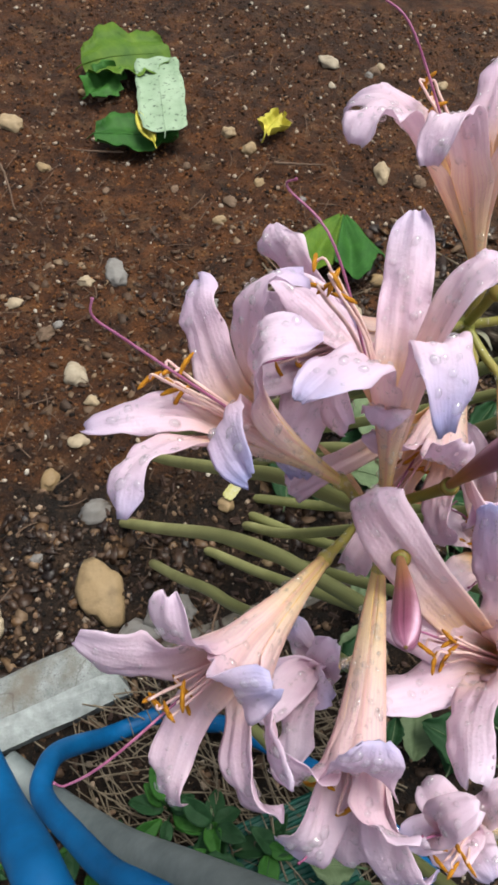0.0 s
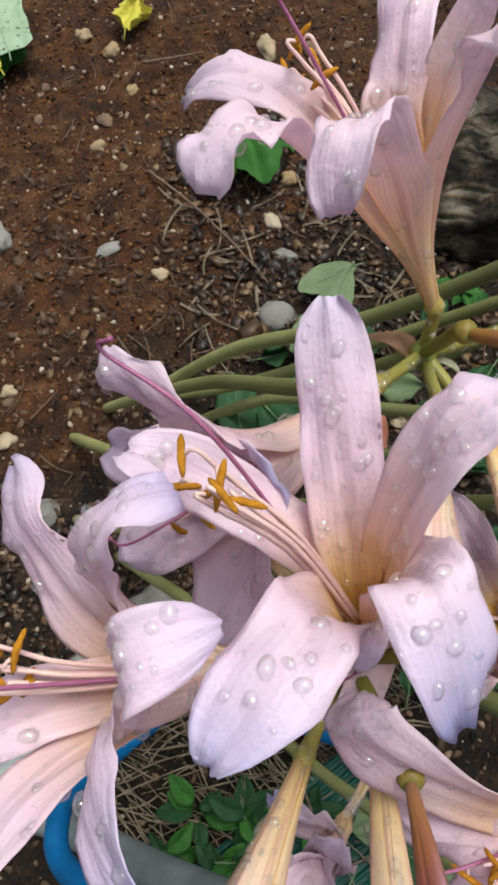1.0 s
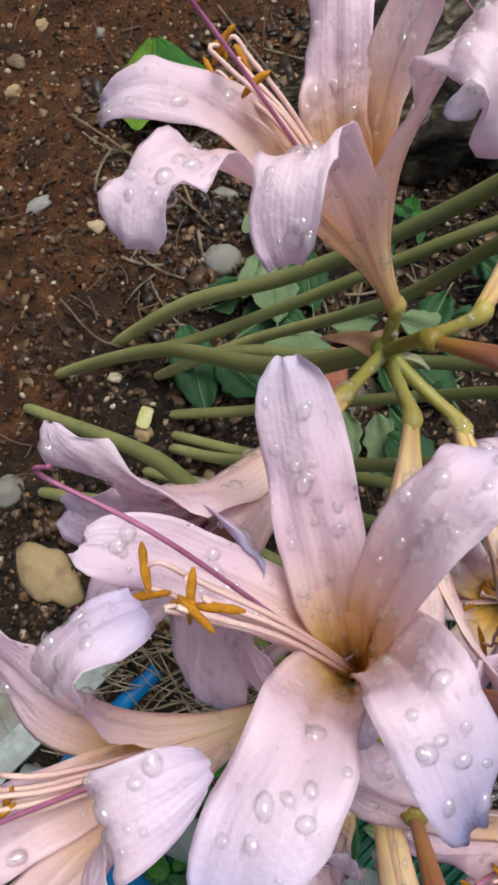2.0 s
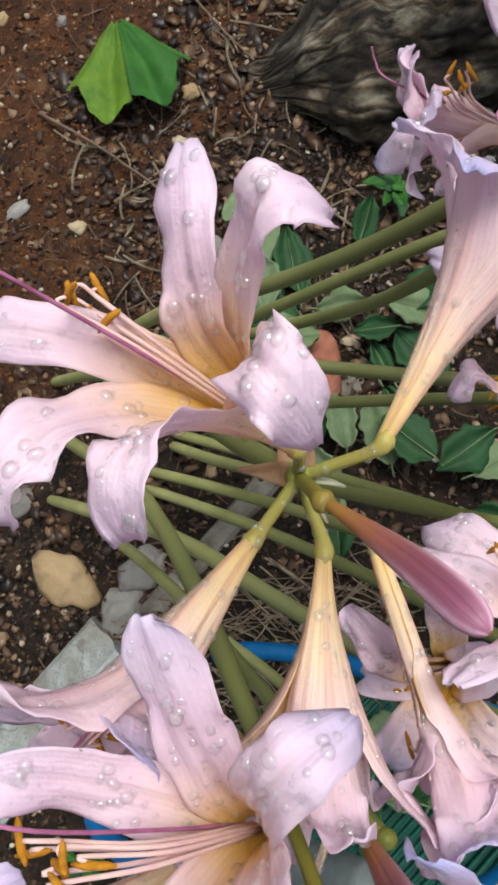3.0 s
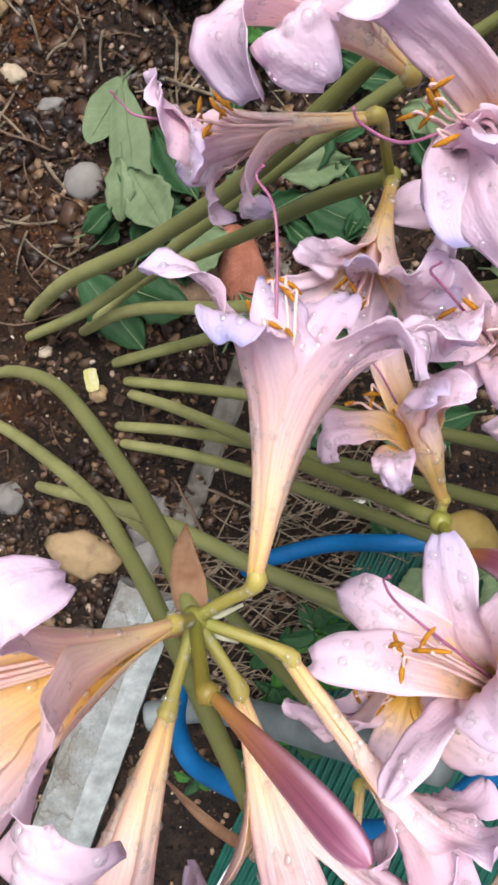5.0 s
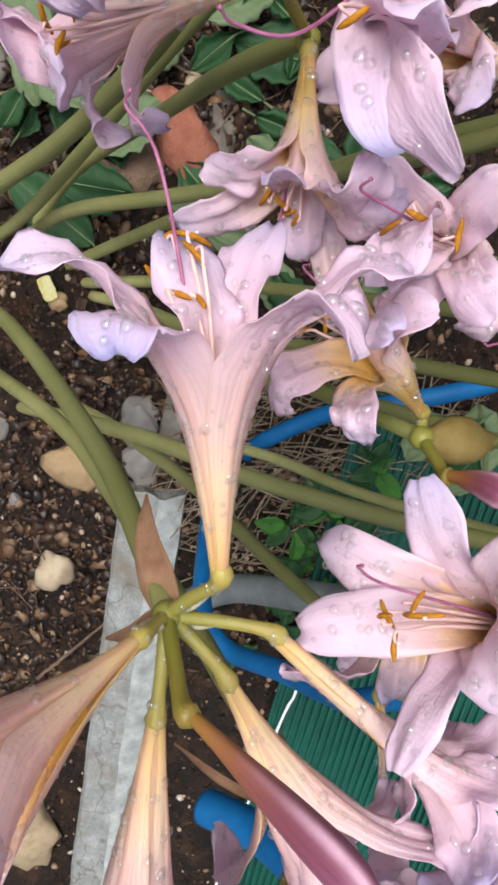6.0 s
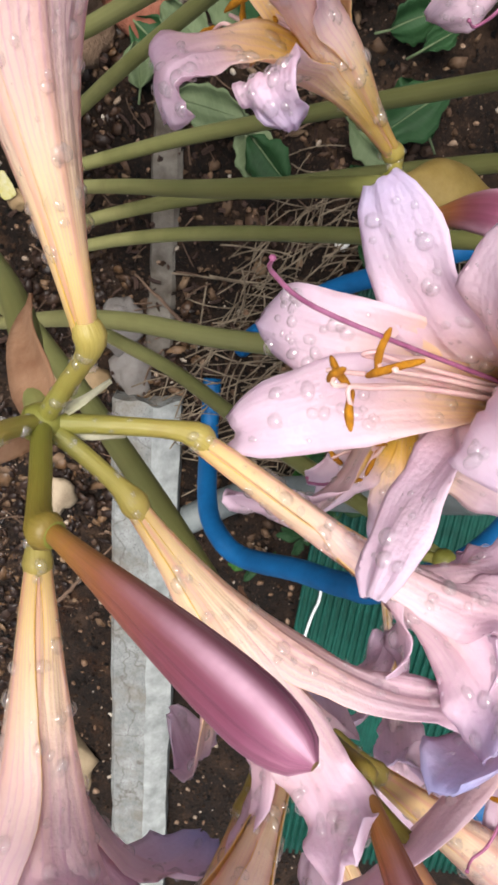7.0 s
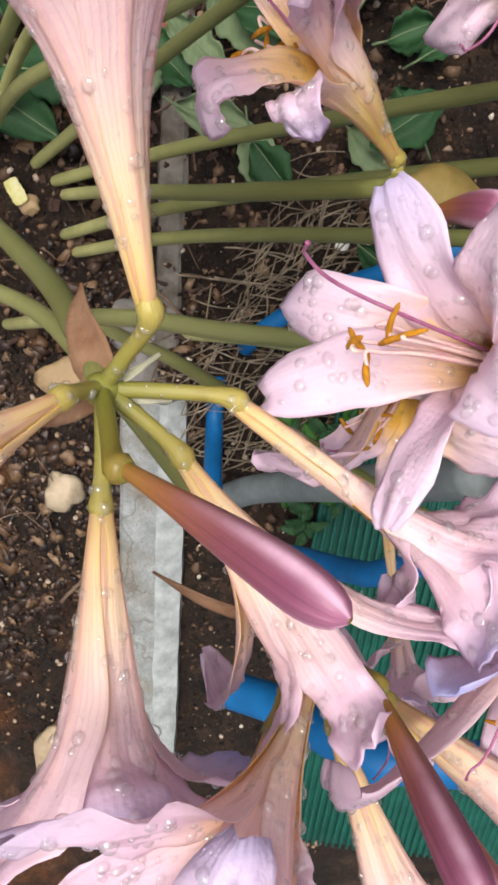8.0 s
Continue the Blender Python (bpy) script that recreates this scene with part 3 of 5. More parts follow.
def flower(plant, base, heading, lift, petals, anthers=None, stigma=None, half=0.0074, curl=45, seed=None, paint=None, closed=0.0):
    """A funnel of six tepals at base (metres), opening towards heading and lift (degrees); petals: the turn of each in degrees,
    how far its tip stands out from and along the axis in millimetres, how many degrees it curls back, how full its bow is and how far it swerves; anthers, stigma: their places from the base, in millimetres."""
    base = Vector(base)
    rng = random.Random(seed or round(1e4 * (base.x + 3 * base.y + 7 * base.z)))
    h, l = radians(heading), radians(lift)
    axis = Vector((math.cos(l) * math.cos(h), math.cos(l) * math.sin(h), math.sin(l)))
    u = axis.cross(Vector((0, 0, 1))).normalized()
    v = axis.cross(u)
    turn = Matrix((u, v, axis)).transposed().to_4x4()
    m = Matrix.Translation(base) @ turn
    hub = plant["hub"]
    hub = Vector(hub)
    bm = bmesh.new()
    leave = (base - hub) * 0.5
    pts = curve([hub, hub + leave + Vector((0, 0, -0.001)), base, base + axis * 0.006, base + axis * 0.016], 18)
    radii = [0.0019 - 0.0002 * smooth(0, 8, i) + 0.0011 * math.exp(-((i - 10) / 1.8) ** 2) - 0.0005 * smooth(11, 15, i) for i in range(18)]
    tube(bm, pts, radii, 12)
    stem = pts
    body = part("flower", bm, PEDICEL, plant)
    drops = bmesh.new()
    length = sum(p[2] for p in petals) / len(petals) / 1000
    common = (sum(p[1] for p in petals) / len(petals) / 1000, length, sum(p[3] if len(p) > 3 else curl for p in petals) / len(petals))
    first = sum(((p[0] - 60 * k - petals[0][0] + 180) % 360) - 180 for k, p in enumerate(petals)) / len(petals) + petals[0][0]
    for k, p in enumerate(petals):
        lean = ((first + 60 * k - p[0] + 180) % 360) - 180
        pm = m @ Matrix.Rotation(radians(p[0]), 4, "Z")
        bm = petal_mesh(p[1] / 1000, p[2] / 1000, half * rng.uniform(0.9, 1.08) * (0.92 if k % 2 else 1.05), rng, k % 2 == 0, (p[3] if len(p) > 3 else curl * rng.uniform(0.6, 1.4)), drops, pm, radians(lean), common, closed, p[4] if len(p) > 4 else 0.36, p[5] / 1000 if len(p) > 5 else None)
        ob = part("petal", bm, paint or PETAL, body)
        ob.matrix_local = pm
    for _ in range(30):
        k = rng.randint(2, 16)
        t, a, c = frames(stem)[k]
        q = rng.uniform(0, 6.3)
        d = math.cos(q) * a + math.sin(q) * c
        drop_on(drops, stem[k] + d * radii[k] * 0.95, d, 0.0004 + 0.0009 * rng.random() ** 1.5, rng)
    target = Vector(anthers) / 1000 if anthers else Vector((0.004, 0.008, 0.92 * length))
    for k in range(6):
        a = 2 * math.pi * k / 6 + rng.uniform(-0.3, 0.3)
        spread = rng.uniform(0.002, 0.0055)
        tip = target + Vector((spread * math.cos(a), spread * math.sin(a), rng.uniform(-0.008, 0.005)))
        back = Vector((0.0008 * math.cos(a), 0.0008 * math.sin(a), 0.35 * length))
        mid = back.lerp(tip, 0.55) + Vector((0, 0, 0.1 * length)) - 0.12 * Vector((tip.x, tip.y, 0))
        hook = tip + Vector((rng.uniform(-0.003, 0.003), rng.uniform(-0.003, 0.003), -0.0015))
        bm = bmesh.new()
        pts = curve([m @ back, m @ mid, m @ tip.lerp(mid, 0.25), m @ tip, m @ hook], 16)
        tube(bm, pts, [0.00055 - 0.00018 * i / 15 for i in range(16)], 6)
        part("filament", bm, FILAMENT, body)
        bm = bmesh.new()
        way = Vector((rng.uniform(-1, 1), rng.uniform(-1, 1), rng.uniform(-0.3, 0.8))).normalized()
        n = rng.uniform(0.0034, 0.0045)
        end = m @ hook
        line = curve([end - n * (turn.to_3x3() @ way), end + turn.to_3x3() @ Vector((0, 0, 0.0006)), end + n * (turn.to_3x3() @ way)], 9)
        tube(bm, line, [0.00074 * rng.uniform(0.85, 1.15) * math.sqrt(max(0.08, 1 - ((i - 4) / 4.2) ** 2)) for i in range(9)], 7)
        part("anther", bm, ANTHER, body)
    end = Vector(stigma) / 1000 if stigma else target * 1.22 + Vector((0.004, 0.006, 0))
    bm = bmesh.new()
    lowered = Vector((0.3 * end.x, 0.3 * end.y, 0.6 * end.z))
    pts = curve([m @ Vector((0, 0, 0.3 * length)), m @ lowered, m @ (lowered.lerp(end, 0.62) + Vector((-0.12 * end.x, -0.12 * end.y, 0.006))), m @ end, m @ (end + 0.05 * (end - lowered) + Vector((0.0022, -0.0030, 0.0010)))], 24)
    tube(bm, pts, [0.00050 - 0.00020 * i / 23 + (0.0002 if i == 23 else 0) for i in range(24)], 6)
    part("style", bm, STYLE, body)
    ob = part("rain_water", drops, DROP, body)
    tagged(ob, kind="stuff")
    return body


def bud(plant, base, tip, fat=0.0050):
    """An unopened bud on its stalk from the plant's hub."""
    hub, base, tip = Vector(plant["hub"]), Vector(base), Vector(tip)
    axis = (tip - base)
    bm = bmesh.new()
    pts = curve([hub, hub.lerp(base, 0.5), base, base + axis * 0.08], 12)
    tube(bm, pts, [0.0019 + 0.0012 * math.exp(-((i - 9) / 1.6) ** 2) for i in range(12)], 12)
    stalk = part("bud", bm, BUD_STALK, plant, "closed mauve flower bud on a green stalk")
    side = axis.orthogonal().normalized()
    pts = curve([base, base + axis * 0.35 + side * 0.001, base + axis * 0.7 + side * 0.0012, tip], 30)
    bm = bmesh.new()
    rows = []
    for i, ((t, a, b), p) in enumerate(zip(frames(pts), pts)):
        s = i / 29
        r = fat * (0.36 + 0.64 * smooth(0.0, 0.80, s)) * (1.0 if s < 0.80 else math.sqrt(max(0.004, 1 - ((s - 0.80) / 0.202) ** 2.2)))
        rows.append([p + r * (1 + (0.06 * math.cos(3 * x) - 0.09 * math.exp(-((x % 2.0944 - 1.047) / 0.10) ** 2)) * smooth(0.1, 0.4, s)) * (math.cos(x) * a + math.sin(x) * b) for x in (2 * math.pi * k / 48 for k in range(48))])
    made = sheet(bm, rows, True)
    bm.faces.new(made[-1])
    part("bud_petals", bm, BUD, stalk, "mauve petals still wrapped tight, ochre at the base")
    return stalk


def lily(label, hub, way, thick=0.0049):
    """A plant: an empty at its foot, with a bare stalk along way from the soil up to the hub of the flower head."""
    hub, foot = Vector(hub), Vector(way[0])
    plant = new("lily_plant")
    plant["hub"] = tuple(hub)
    tagged(plant, label, "flower", "pink lilies of the bed")
    bm = bmesh.new()
    pts = curve([foot + (foot - Vector(way[1])).normalized() * 0.012 - Vector((0, 0, 0.012))] + [Vector(p) for p in way] + [hub - Vector((0, 0, 0.0005))], 44)
    tube(bm, pts, [thick * (0.80 + 0.28 * smooth(0, 10, i)) * (1 - 0.30 * smooth(14, 43, i)) * (1 - 0.3 * smooth(38, 43, i)) for i in range(44)], 16)
    part("scape", bm, SCAPE, plant, "bare olive-green flower stalk, paler at its foot")
    bm = bmesh.new()
    blob(bm, hub, (0.0040, 0.0040, 0.0040), random.Random(3), 0.12)
    part("receptacle", bm, PEDICEL, plant)
    return plant


def bract(plant, tip, wide, material, label, cup=0.35):
    """A papery sheath leaf that hangs at the hub."""
    hub, tip = Vector(plant["hub"]), Vector(tip)
    axis = tip - hub
    side = axis.cross(Vector((0, 0, 1))).normalized()
    nrm = side.cross(axis).normalized()
    bm = bmesh.new()
    tops, lows = [], []
    for i in range(13):
        s = i / 12
        w = wide * (0.55 + 0.45 * smooth(0, 0.3, s)) * (1 - s ** 1.5) + 0.0004
        p = hub + axis * s + nrm * (-0.003 + 0.004 * math.sin(3 * s))
        tops.append([p + side * w * v + nrm * (cup * w * v * v + 0.0004 * math.sin(9 * s + 4 * v)) for v in (-1, -0.6, -0.2, 0.2, 0.6, 1)])
        lows.append([q - nrm * 0.0003 for q in tops[-1]])
    sheet(bm, [t + l[::-1] for t, l in zip(tops, lows)], True)
    return part("bract", bm, material, plant, label)


lily_a = lily("rain-wet pink lily with five open flowers and a mauve bud", (0.1276, 0.2244, 0.5500), [(-0.050, 0.478, 0.0), (0.007, 0.428, 0.120), (0.067, 0.357, 0.275), (0.109, 0.266, 0.445)], 0.0051)
lily_b = lily("pink lily in full bloom beaded with rain, two mauve buds", (0.0907, 0.1483, 0.5370), [(-0.090, 0.450, 0.0), (-0.040, 0.390, 0.10), (0.032, 0.297, 0.27), (0.058, 0.250, 0.36), (0.075, 0.205, 0.44)], 0.0053)
lily_c = lily("small pink lily with orange throats in a green sheath", (0.1955, 0.1865, 0.4895), [(0.045, 0.364, 0.000), (0.078, 0.325, 0.080), (0.112, 0.284, 0.189), (0.149, 0.239, 0.322)])
lily_d = lily("pale pink lily bowed over the other stalks", (0.2635, 0.2885, 0.4705), [(0.060, 0.446, 0.0), (0.140, 0.420, 0.09), (0.225, 0.352, 0.26), (0.251, 0.312, 0.40)])
lily_e = lily("large pink lily with a yellow throat beside the others", (0.2015, 0.0885, 0.4655), [(-0.094, 0.358, 0.0), (-0.040, 0.318, 0.09), (0.018, 0.275, 0.19), (0.062, 0.235, 0.265), (0.100, 0.190, 0.33), (0.150, 0.135, 0.40)], 0.0056)
lily_f = lily("pink lily with drooping flowers under its taller neighbours", (0.1120, 0.1003, 0.4630), [(-0.056, 0.312, 0.0), (-0.020, 0.272, 0.08), (0.015, 0.233, 0.17), (0.041, 0.199, 0.24), (0.075, 0.155, 0.35)])
lily_h = lily("pink lily leaning away over the dark leaves", (0.3065, 0.2055, 0.4505), [(0.052, 0.446, 0.0), (0.120, 0.395, 0.14), (0.185, 0.325, 0.25), (0.260, 0.245, 0.38)])
lily_k = lily("white-pink lily with broad rain-spotted petals", (0.2895, 0.3185, 0.4875), [(0.020, 0.496, 0.0), (0.094, 0.450, 0.14), (0.168, 0.396, 0.25), (0.235, 0.350, 0.37)], 0.0060)
lily_l = lily("pale pink lily at the far side of the clump", (0.3665, 0.3005, 0.4555), [(0.007, 0.480, 0.0), (0.085, 0.432, 0.10), (0.170, 0.392, 0.21), (0.270, 0.345, 0.35)])
lily_m = lily("pink lily leaning far out of the clump", (0.3315, 0.1905, 0.4555), [(0.056, 0.399, 0.000), (0.120, 0.358, 0.081), (0.185, 0.313, 0.184), (0.253, 0.259, 0.305)])
lily_n = lily("pink lily leaning far out of the clump", (0.2515, 0.1155, 0.4505), [(0.015, 0.347, 0.000), (0.070, 0.300, 0.080), (0.126, 0.248, 0.182), (0.184, 0.189, 0.302)])
lily_o = lily("pink lily leaning far out of the clump", (0.2265, 0.1005, 0.4455), [(0.006, 0.330, 0.000), (0.058, 0.283, 0.079), (0.110, 0.232, 0.180), (0.164, 0.173, 0.299)])
lily_p = lily("pink lily leaning far out of the clump", (0.2715, 0.1305, 0.4355), [(0.052, 0.376, 0.000), (0.103, 0.324, 0.077), (0.155, 0.269, 0.176), (0.208, 0.207, 0.292)])
lily_q = lily("slender pink lily beside the blue hose", (0.2315, -0.0295, 0.4255), [(-0.008, 0.205, 0.0), (0.050, 0.145, 0.09), (0.099, 0.090, 0.19), (0.180, 0.020, 0.33)], 0.0046)


def plain_flower(plant, dx, dy, dz, heading, lift, seed):
    """An open flower of even growth, its base set off from the plant's hub."""
    rng = random.Random(seed)
    petals = [(60 * k + rng.uniform(-12, 12), rng.uniform(20, 34), rng.uniform(44, 58), rng.uniform(20, 90)) for k in range(6)]
    x, y, z = plant["hub"]
    flower(plant, (x + dx, y + dy, z + dz), heading, lift, petals, seed=seed, paint=PETAL_ORANGE if seed % 2 else None)


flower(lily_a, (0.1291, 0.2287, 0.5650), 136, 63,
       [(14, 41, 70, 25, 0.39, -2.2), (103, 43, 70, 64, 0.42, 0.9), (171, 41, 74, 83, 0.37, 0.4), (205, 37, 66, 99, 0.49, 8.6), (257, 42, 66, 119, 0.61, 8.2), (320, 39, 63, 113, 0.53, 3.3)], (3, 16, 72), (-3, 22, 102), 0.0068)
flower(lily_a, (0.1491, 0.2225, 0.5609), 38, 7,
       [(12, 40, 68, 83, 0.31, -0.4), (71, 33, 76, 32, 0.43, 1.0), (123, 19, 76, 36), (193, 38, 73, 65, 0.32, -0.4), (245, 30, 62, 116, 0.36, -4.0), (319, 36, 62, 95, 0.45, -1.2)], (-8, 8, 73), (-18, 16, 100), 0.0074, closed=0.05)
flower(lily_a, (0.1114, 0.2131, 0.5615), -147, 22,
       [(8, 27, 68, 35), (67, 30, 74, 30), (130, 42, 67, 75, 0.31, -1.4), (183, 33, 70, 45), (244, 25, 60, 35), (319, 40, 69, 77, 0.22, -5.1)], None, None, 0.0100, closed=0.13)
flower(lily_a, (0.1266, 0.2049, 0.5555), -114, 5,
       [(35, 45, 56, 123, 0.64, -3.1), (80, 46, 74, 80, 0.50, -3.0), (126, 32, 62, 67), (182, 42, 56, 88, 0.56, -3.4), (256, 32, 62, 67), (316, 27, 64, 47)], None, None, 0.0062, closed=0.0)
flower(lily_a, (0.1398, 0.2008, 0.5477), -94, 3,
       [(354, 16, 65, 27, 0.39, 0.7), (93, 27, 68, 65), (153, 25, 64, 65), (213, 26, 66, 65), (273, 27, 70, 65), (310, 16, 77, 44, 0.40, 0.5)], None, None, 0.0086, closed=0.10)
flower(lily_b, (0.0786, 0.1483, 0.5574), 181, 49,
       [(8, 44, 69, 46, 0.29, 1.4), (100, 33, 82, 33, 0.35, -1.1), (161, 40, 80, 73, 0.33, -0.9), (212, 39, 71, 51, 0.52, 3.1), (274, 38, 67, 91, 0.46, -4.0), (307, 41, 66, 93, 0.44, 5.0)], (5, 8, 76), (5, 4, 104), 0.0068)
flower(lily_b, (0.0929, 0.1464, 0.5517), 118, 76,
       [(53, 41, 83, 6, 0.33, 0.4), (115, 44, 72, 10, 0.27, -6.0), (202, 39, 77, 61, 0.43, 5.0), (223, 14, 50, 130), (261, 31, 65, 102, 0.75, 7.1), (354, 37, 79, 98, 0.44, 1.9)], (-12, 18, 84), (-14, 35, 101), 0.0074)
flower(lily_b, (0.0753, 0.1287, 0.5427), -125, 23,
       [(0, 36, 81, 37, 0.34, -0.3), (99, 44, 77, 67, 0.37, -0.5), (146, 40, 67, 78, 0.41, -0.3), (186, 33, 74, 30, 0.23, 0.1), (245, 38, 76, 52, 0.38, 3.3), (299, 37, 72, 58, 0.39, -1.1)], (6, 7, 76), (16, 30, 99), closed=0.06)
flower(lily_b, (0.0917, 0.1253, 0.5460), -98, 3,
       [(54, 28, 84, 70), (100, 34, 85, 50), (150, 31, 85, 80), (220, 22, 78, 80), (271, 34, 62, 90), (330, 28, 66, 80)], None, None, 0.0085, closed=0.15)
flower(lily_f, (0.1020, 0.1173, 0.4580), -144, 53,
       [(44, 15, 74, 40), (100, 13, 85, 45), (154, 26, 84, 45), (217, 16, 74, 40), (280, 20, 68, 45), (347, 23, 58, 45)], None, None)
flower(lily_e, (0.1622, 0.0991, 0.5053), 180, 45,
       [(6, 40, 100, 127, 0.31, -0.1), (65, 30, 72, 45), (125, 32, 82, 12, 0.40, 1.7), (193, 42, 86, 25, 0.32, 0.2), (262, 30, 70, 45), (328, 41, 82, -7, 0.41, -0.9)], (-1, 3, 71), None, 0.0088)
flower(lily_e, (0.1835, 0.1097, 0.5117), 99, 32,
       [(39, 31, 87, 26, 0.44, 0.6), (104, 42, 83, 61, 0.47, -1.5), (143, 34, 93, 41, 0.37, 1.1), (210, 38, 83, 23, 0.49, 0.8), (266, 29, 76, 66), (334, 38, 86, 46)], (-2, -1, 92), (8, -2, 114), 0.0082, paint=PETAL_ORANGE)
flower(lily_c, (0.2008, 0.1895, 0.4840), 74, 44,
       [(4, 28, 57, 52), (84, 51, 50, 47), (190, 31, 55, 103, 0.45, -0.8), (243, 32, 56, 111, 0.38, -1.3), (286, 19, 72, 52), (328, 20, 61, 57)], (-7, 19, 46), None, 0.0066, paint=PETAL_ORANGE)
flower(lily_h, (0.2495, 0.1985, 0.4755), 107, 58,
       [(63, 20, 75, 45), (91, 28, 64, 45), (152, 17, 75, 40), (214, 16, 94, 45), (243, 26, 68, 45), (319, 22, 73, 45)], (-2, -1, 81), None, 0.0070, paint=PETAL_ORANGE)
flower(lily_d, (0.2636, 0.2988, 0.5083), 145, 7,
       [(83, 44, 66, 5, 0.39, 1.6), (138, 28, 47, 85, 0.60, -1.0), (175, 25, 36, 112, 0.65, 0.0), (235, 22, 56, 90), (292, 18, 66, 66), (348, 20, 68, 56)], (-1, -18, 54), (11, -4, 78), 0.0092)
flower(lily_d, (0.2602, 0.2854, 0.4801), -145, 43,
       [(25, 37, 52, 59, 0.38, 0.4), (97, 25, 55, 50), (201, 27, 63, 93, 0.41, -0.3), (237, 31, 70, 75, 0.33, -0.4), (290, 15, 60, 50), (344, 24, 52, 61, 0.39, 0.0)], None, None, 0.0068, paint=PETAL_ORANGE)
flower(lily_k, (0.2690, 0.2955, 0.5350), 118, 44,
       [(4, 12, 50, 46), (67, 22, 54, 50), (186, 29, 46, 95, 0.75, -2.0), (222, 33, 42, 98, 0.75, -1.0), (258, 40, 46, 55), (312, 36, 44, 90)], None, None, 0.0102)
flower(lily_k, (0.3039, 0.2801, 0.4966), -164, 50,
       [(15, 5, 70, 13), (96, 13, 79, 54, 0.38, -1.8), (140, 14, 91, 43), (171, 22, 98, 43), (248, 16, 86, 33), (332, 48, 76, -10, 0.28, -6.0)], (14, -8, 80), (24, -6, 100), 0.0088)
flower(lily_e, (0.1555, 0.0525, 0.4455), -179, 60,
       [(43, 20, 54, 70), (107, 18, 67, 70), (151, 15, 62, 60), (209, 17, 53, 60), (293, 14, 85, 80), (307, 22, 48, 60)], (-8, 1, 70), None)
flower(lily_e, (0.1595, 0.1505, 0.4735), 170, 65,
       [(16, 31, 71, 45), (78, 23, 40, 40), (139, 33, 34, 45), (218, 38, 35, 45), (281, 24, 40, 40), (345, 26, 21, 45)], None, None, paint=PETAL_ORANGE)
plain_flower(lily_h, -0.022, -0.008, 0.020, 195, 40, 61)
plain_flower(lily_h, -0.010, 0.022, 0.022, 120, 35, 62)
plain_flower(lily_h, 0.012, -0.020, 0.024, 280, 50, 63)
plain_flower(lily_l, -0.020, -0.015, 0.022, 215, 45, 64)
plain_flower(lily_l, -0.018, 0.016, 0.024, 150, 50, 65)
plain_flower(lily_l, 0.020, 0.006, 0.022, 20, 45, 66)
plain_flower(lily_m, -0.022, -0.004, 0.022, 185, 45, 67)
plain_flower(lily_m, 0.010, 0.020, 0.022, 70, 40, 68)
plain_flower(lily_m, 0.008, -0.022, 0.022, 300, 40, 69)
plain_flower(lily_n, -0.018, -0.014, 0.022, 215, 50, 70)
plain_flower(lily_n, 0.018, 0.014, 0.022, 40, 40, 71)
plain_flower(lily_o, -0.006, -0.022, 0.022, 260, 45, 72)
plain_flower(lily_o, 0.022, 0.004, 0.022, 10, 40, 73)
plain_flower(lily_p, 0.004, 0.022, 0.022, 85, 45, 74)
plain_flower(lily_p, 0.020, -0.010, 0.022, 330, 45, 75)
plain_flower(lily_q, 0.010, -0.020, 0.022, 295, 40, 76)
plain_flower(lily_q, 0.020, 0.010, 0.022, 30, 40, 77)
bud(lily_a, (0.1286, 0.2149, 0.5790), (0.1451, 0.1789, 0.6170), 0.0041)
bud(lily_b, (0.0947, 0.1223, 0.5640), (0.0867, 0.0843, 0.6030), 0.0038)
bud(lily_b, (0.1087, 0.1433, 0.5690), (0.1147, 0.1323, 0.6210), 0.0040)
bud(lily_c, (0.1935, 0.1795, 0.5075), (0.2025, 0.1685, 0.5275), 0.0046)
bract(lily_a, (0.1331, 0.2464, 0.5095), 0.0062, BRACT, "dry brown papery bract")
bract(lily_a, (0.1126, 0.2324, 0.5530), 0.0035, BRACT, "short dry brown bract")
bract(lily_a, (0.1396, 0.2174, 0.5460), 0.0009, MEMBRANE, "thin white shrivelled bract")
bract(lily_a, (0.1306, 0.2094, 0.5450), 0.0007, MEMBRANE, "thin white shrivelled bract")
bract(lily_b, (0.0717, 0.1883, 0.5190), 0.0024, BRACT, "long narrow orange-brown bract")
bract(lily_b, (0.1057, 0.1703, 0.5310), 0.005, BRACT, "dry brown papery bract")


def swollen_sheath(plant, end, wide, label):
    """The papery bulb that the flower stalks of a young head burst from, its mouth ragged."""
    hub, end = Vector(plant["hub"]), Vector(end)
    pts = curve([hub, hub.lerp(end, 0.5) + Vector((0, 0, 0.002)), end], 15)
    bm = bmesh.new()
    rows = []
    for i, ((t, a, b), p) in enumerate(zip(frames(pts), pts)):
        s = i / 14
        r = wide * (0.35 + 0.65 * smooth(0.0, 0.42, s)) * (1 - 0.45 * smooth(0.6, 1.0, s))
        rows.append([p + t * (0.0022 * math.sin(5 * x) * smooth(0.8, 1.0, s)) + r * (1 + 0.07 * math.sin(3 * x + 4 * s)) * (math.cos(x) * a + math.sin(x) * b) for x in (2 * math.pi * k / 22 for k in range(22))])
    inner = [[p + (q - p) * 0.93 for q in row] for row, p in zip(rows[::-1], pts[::-1])]
    sheet(bm, rows + inner, True)
    return part("sheath", bm, SHEATH, plant, label)


swollen_sheath(lily_c, (0.2050, 0.1610, 0.4650), 0.0080, "olive-tan translucent sheath, swollen and ragged at its mouth")



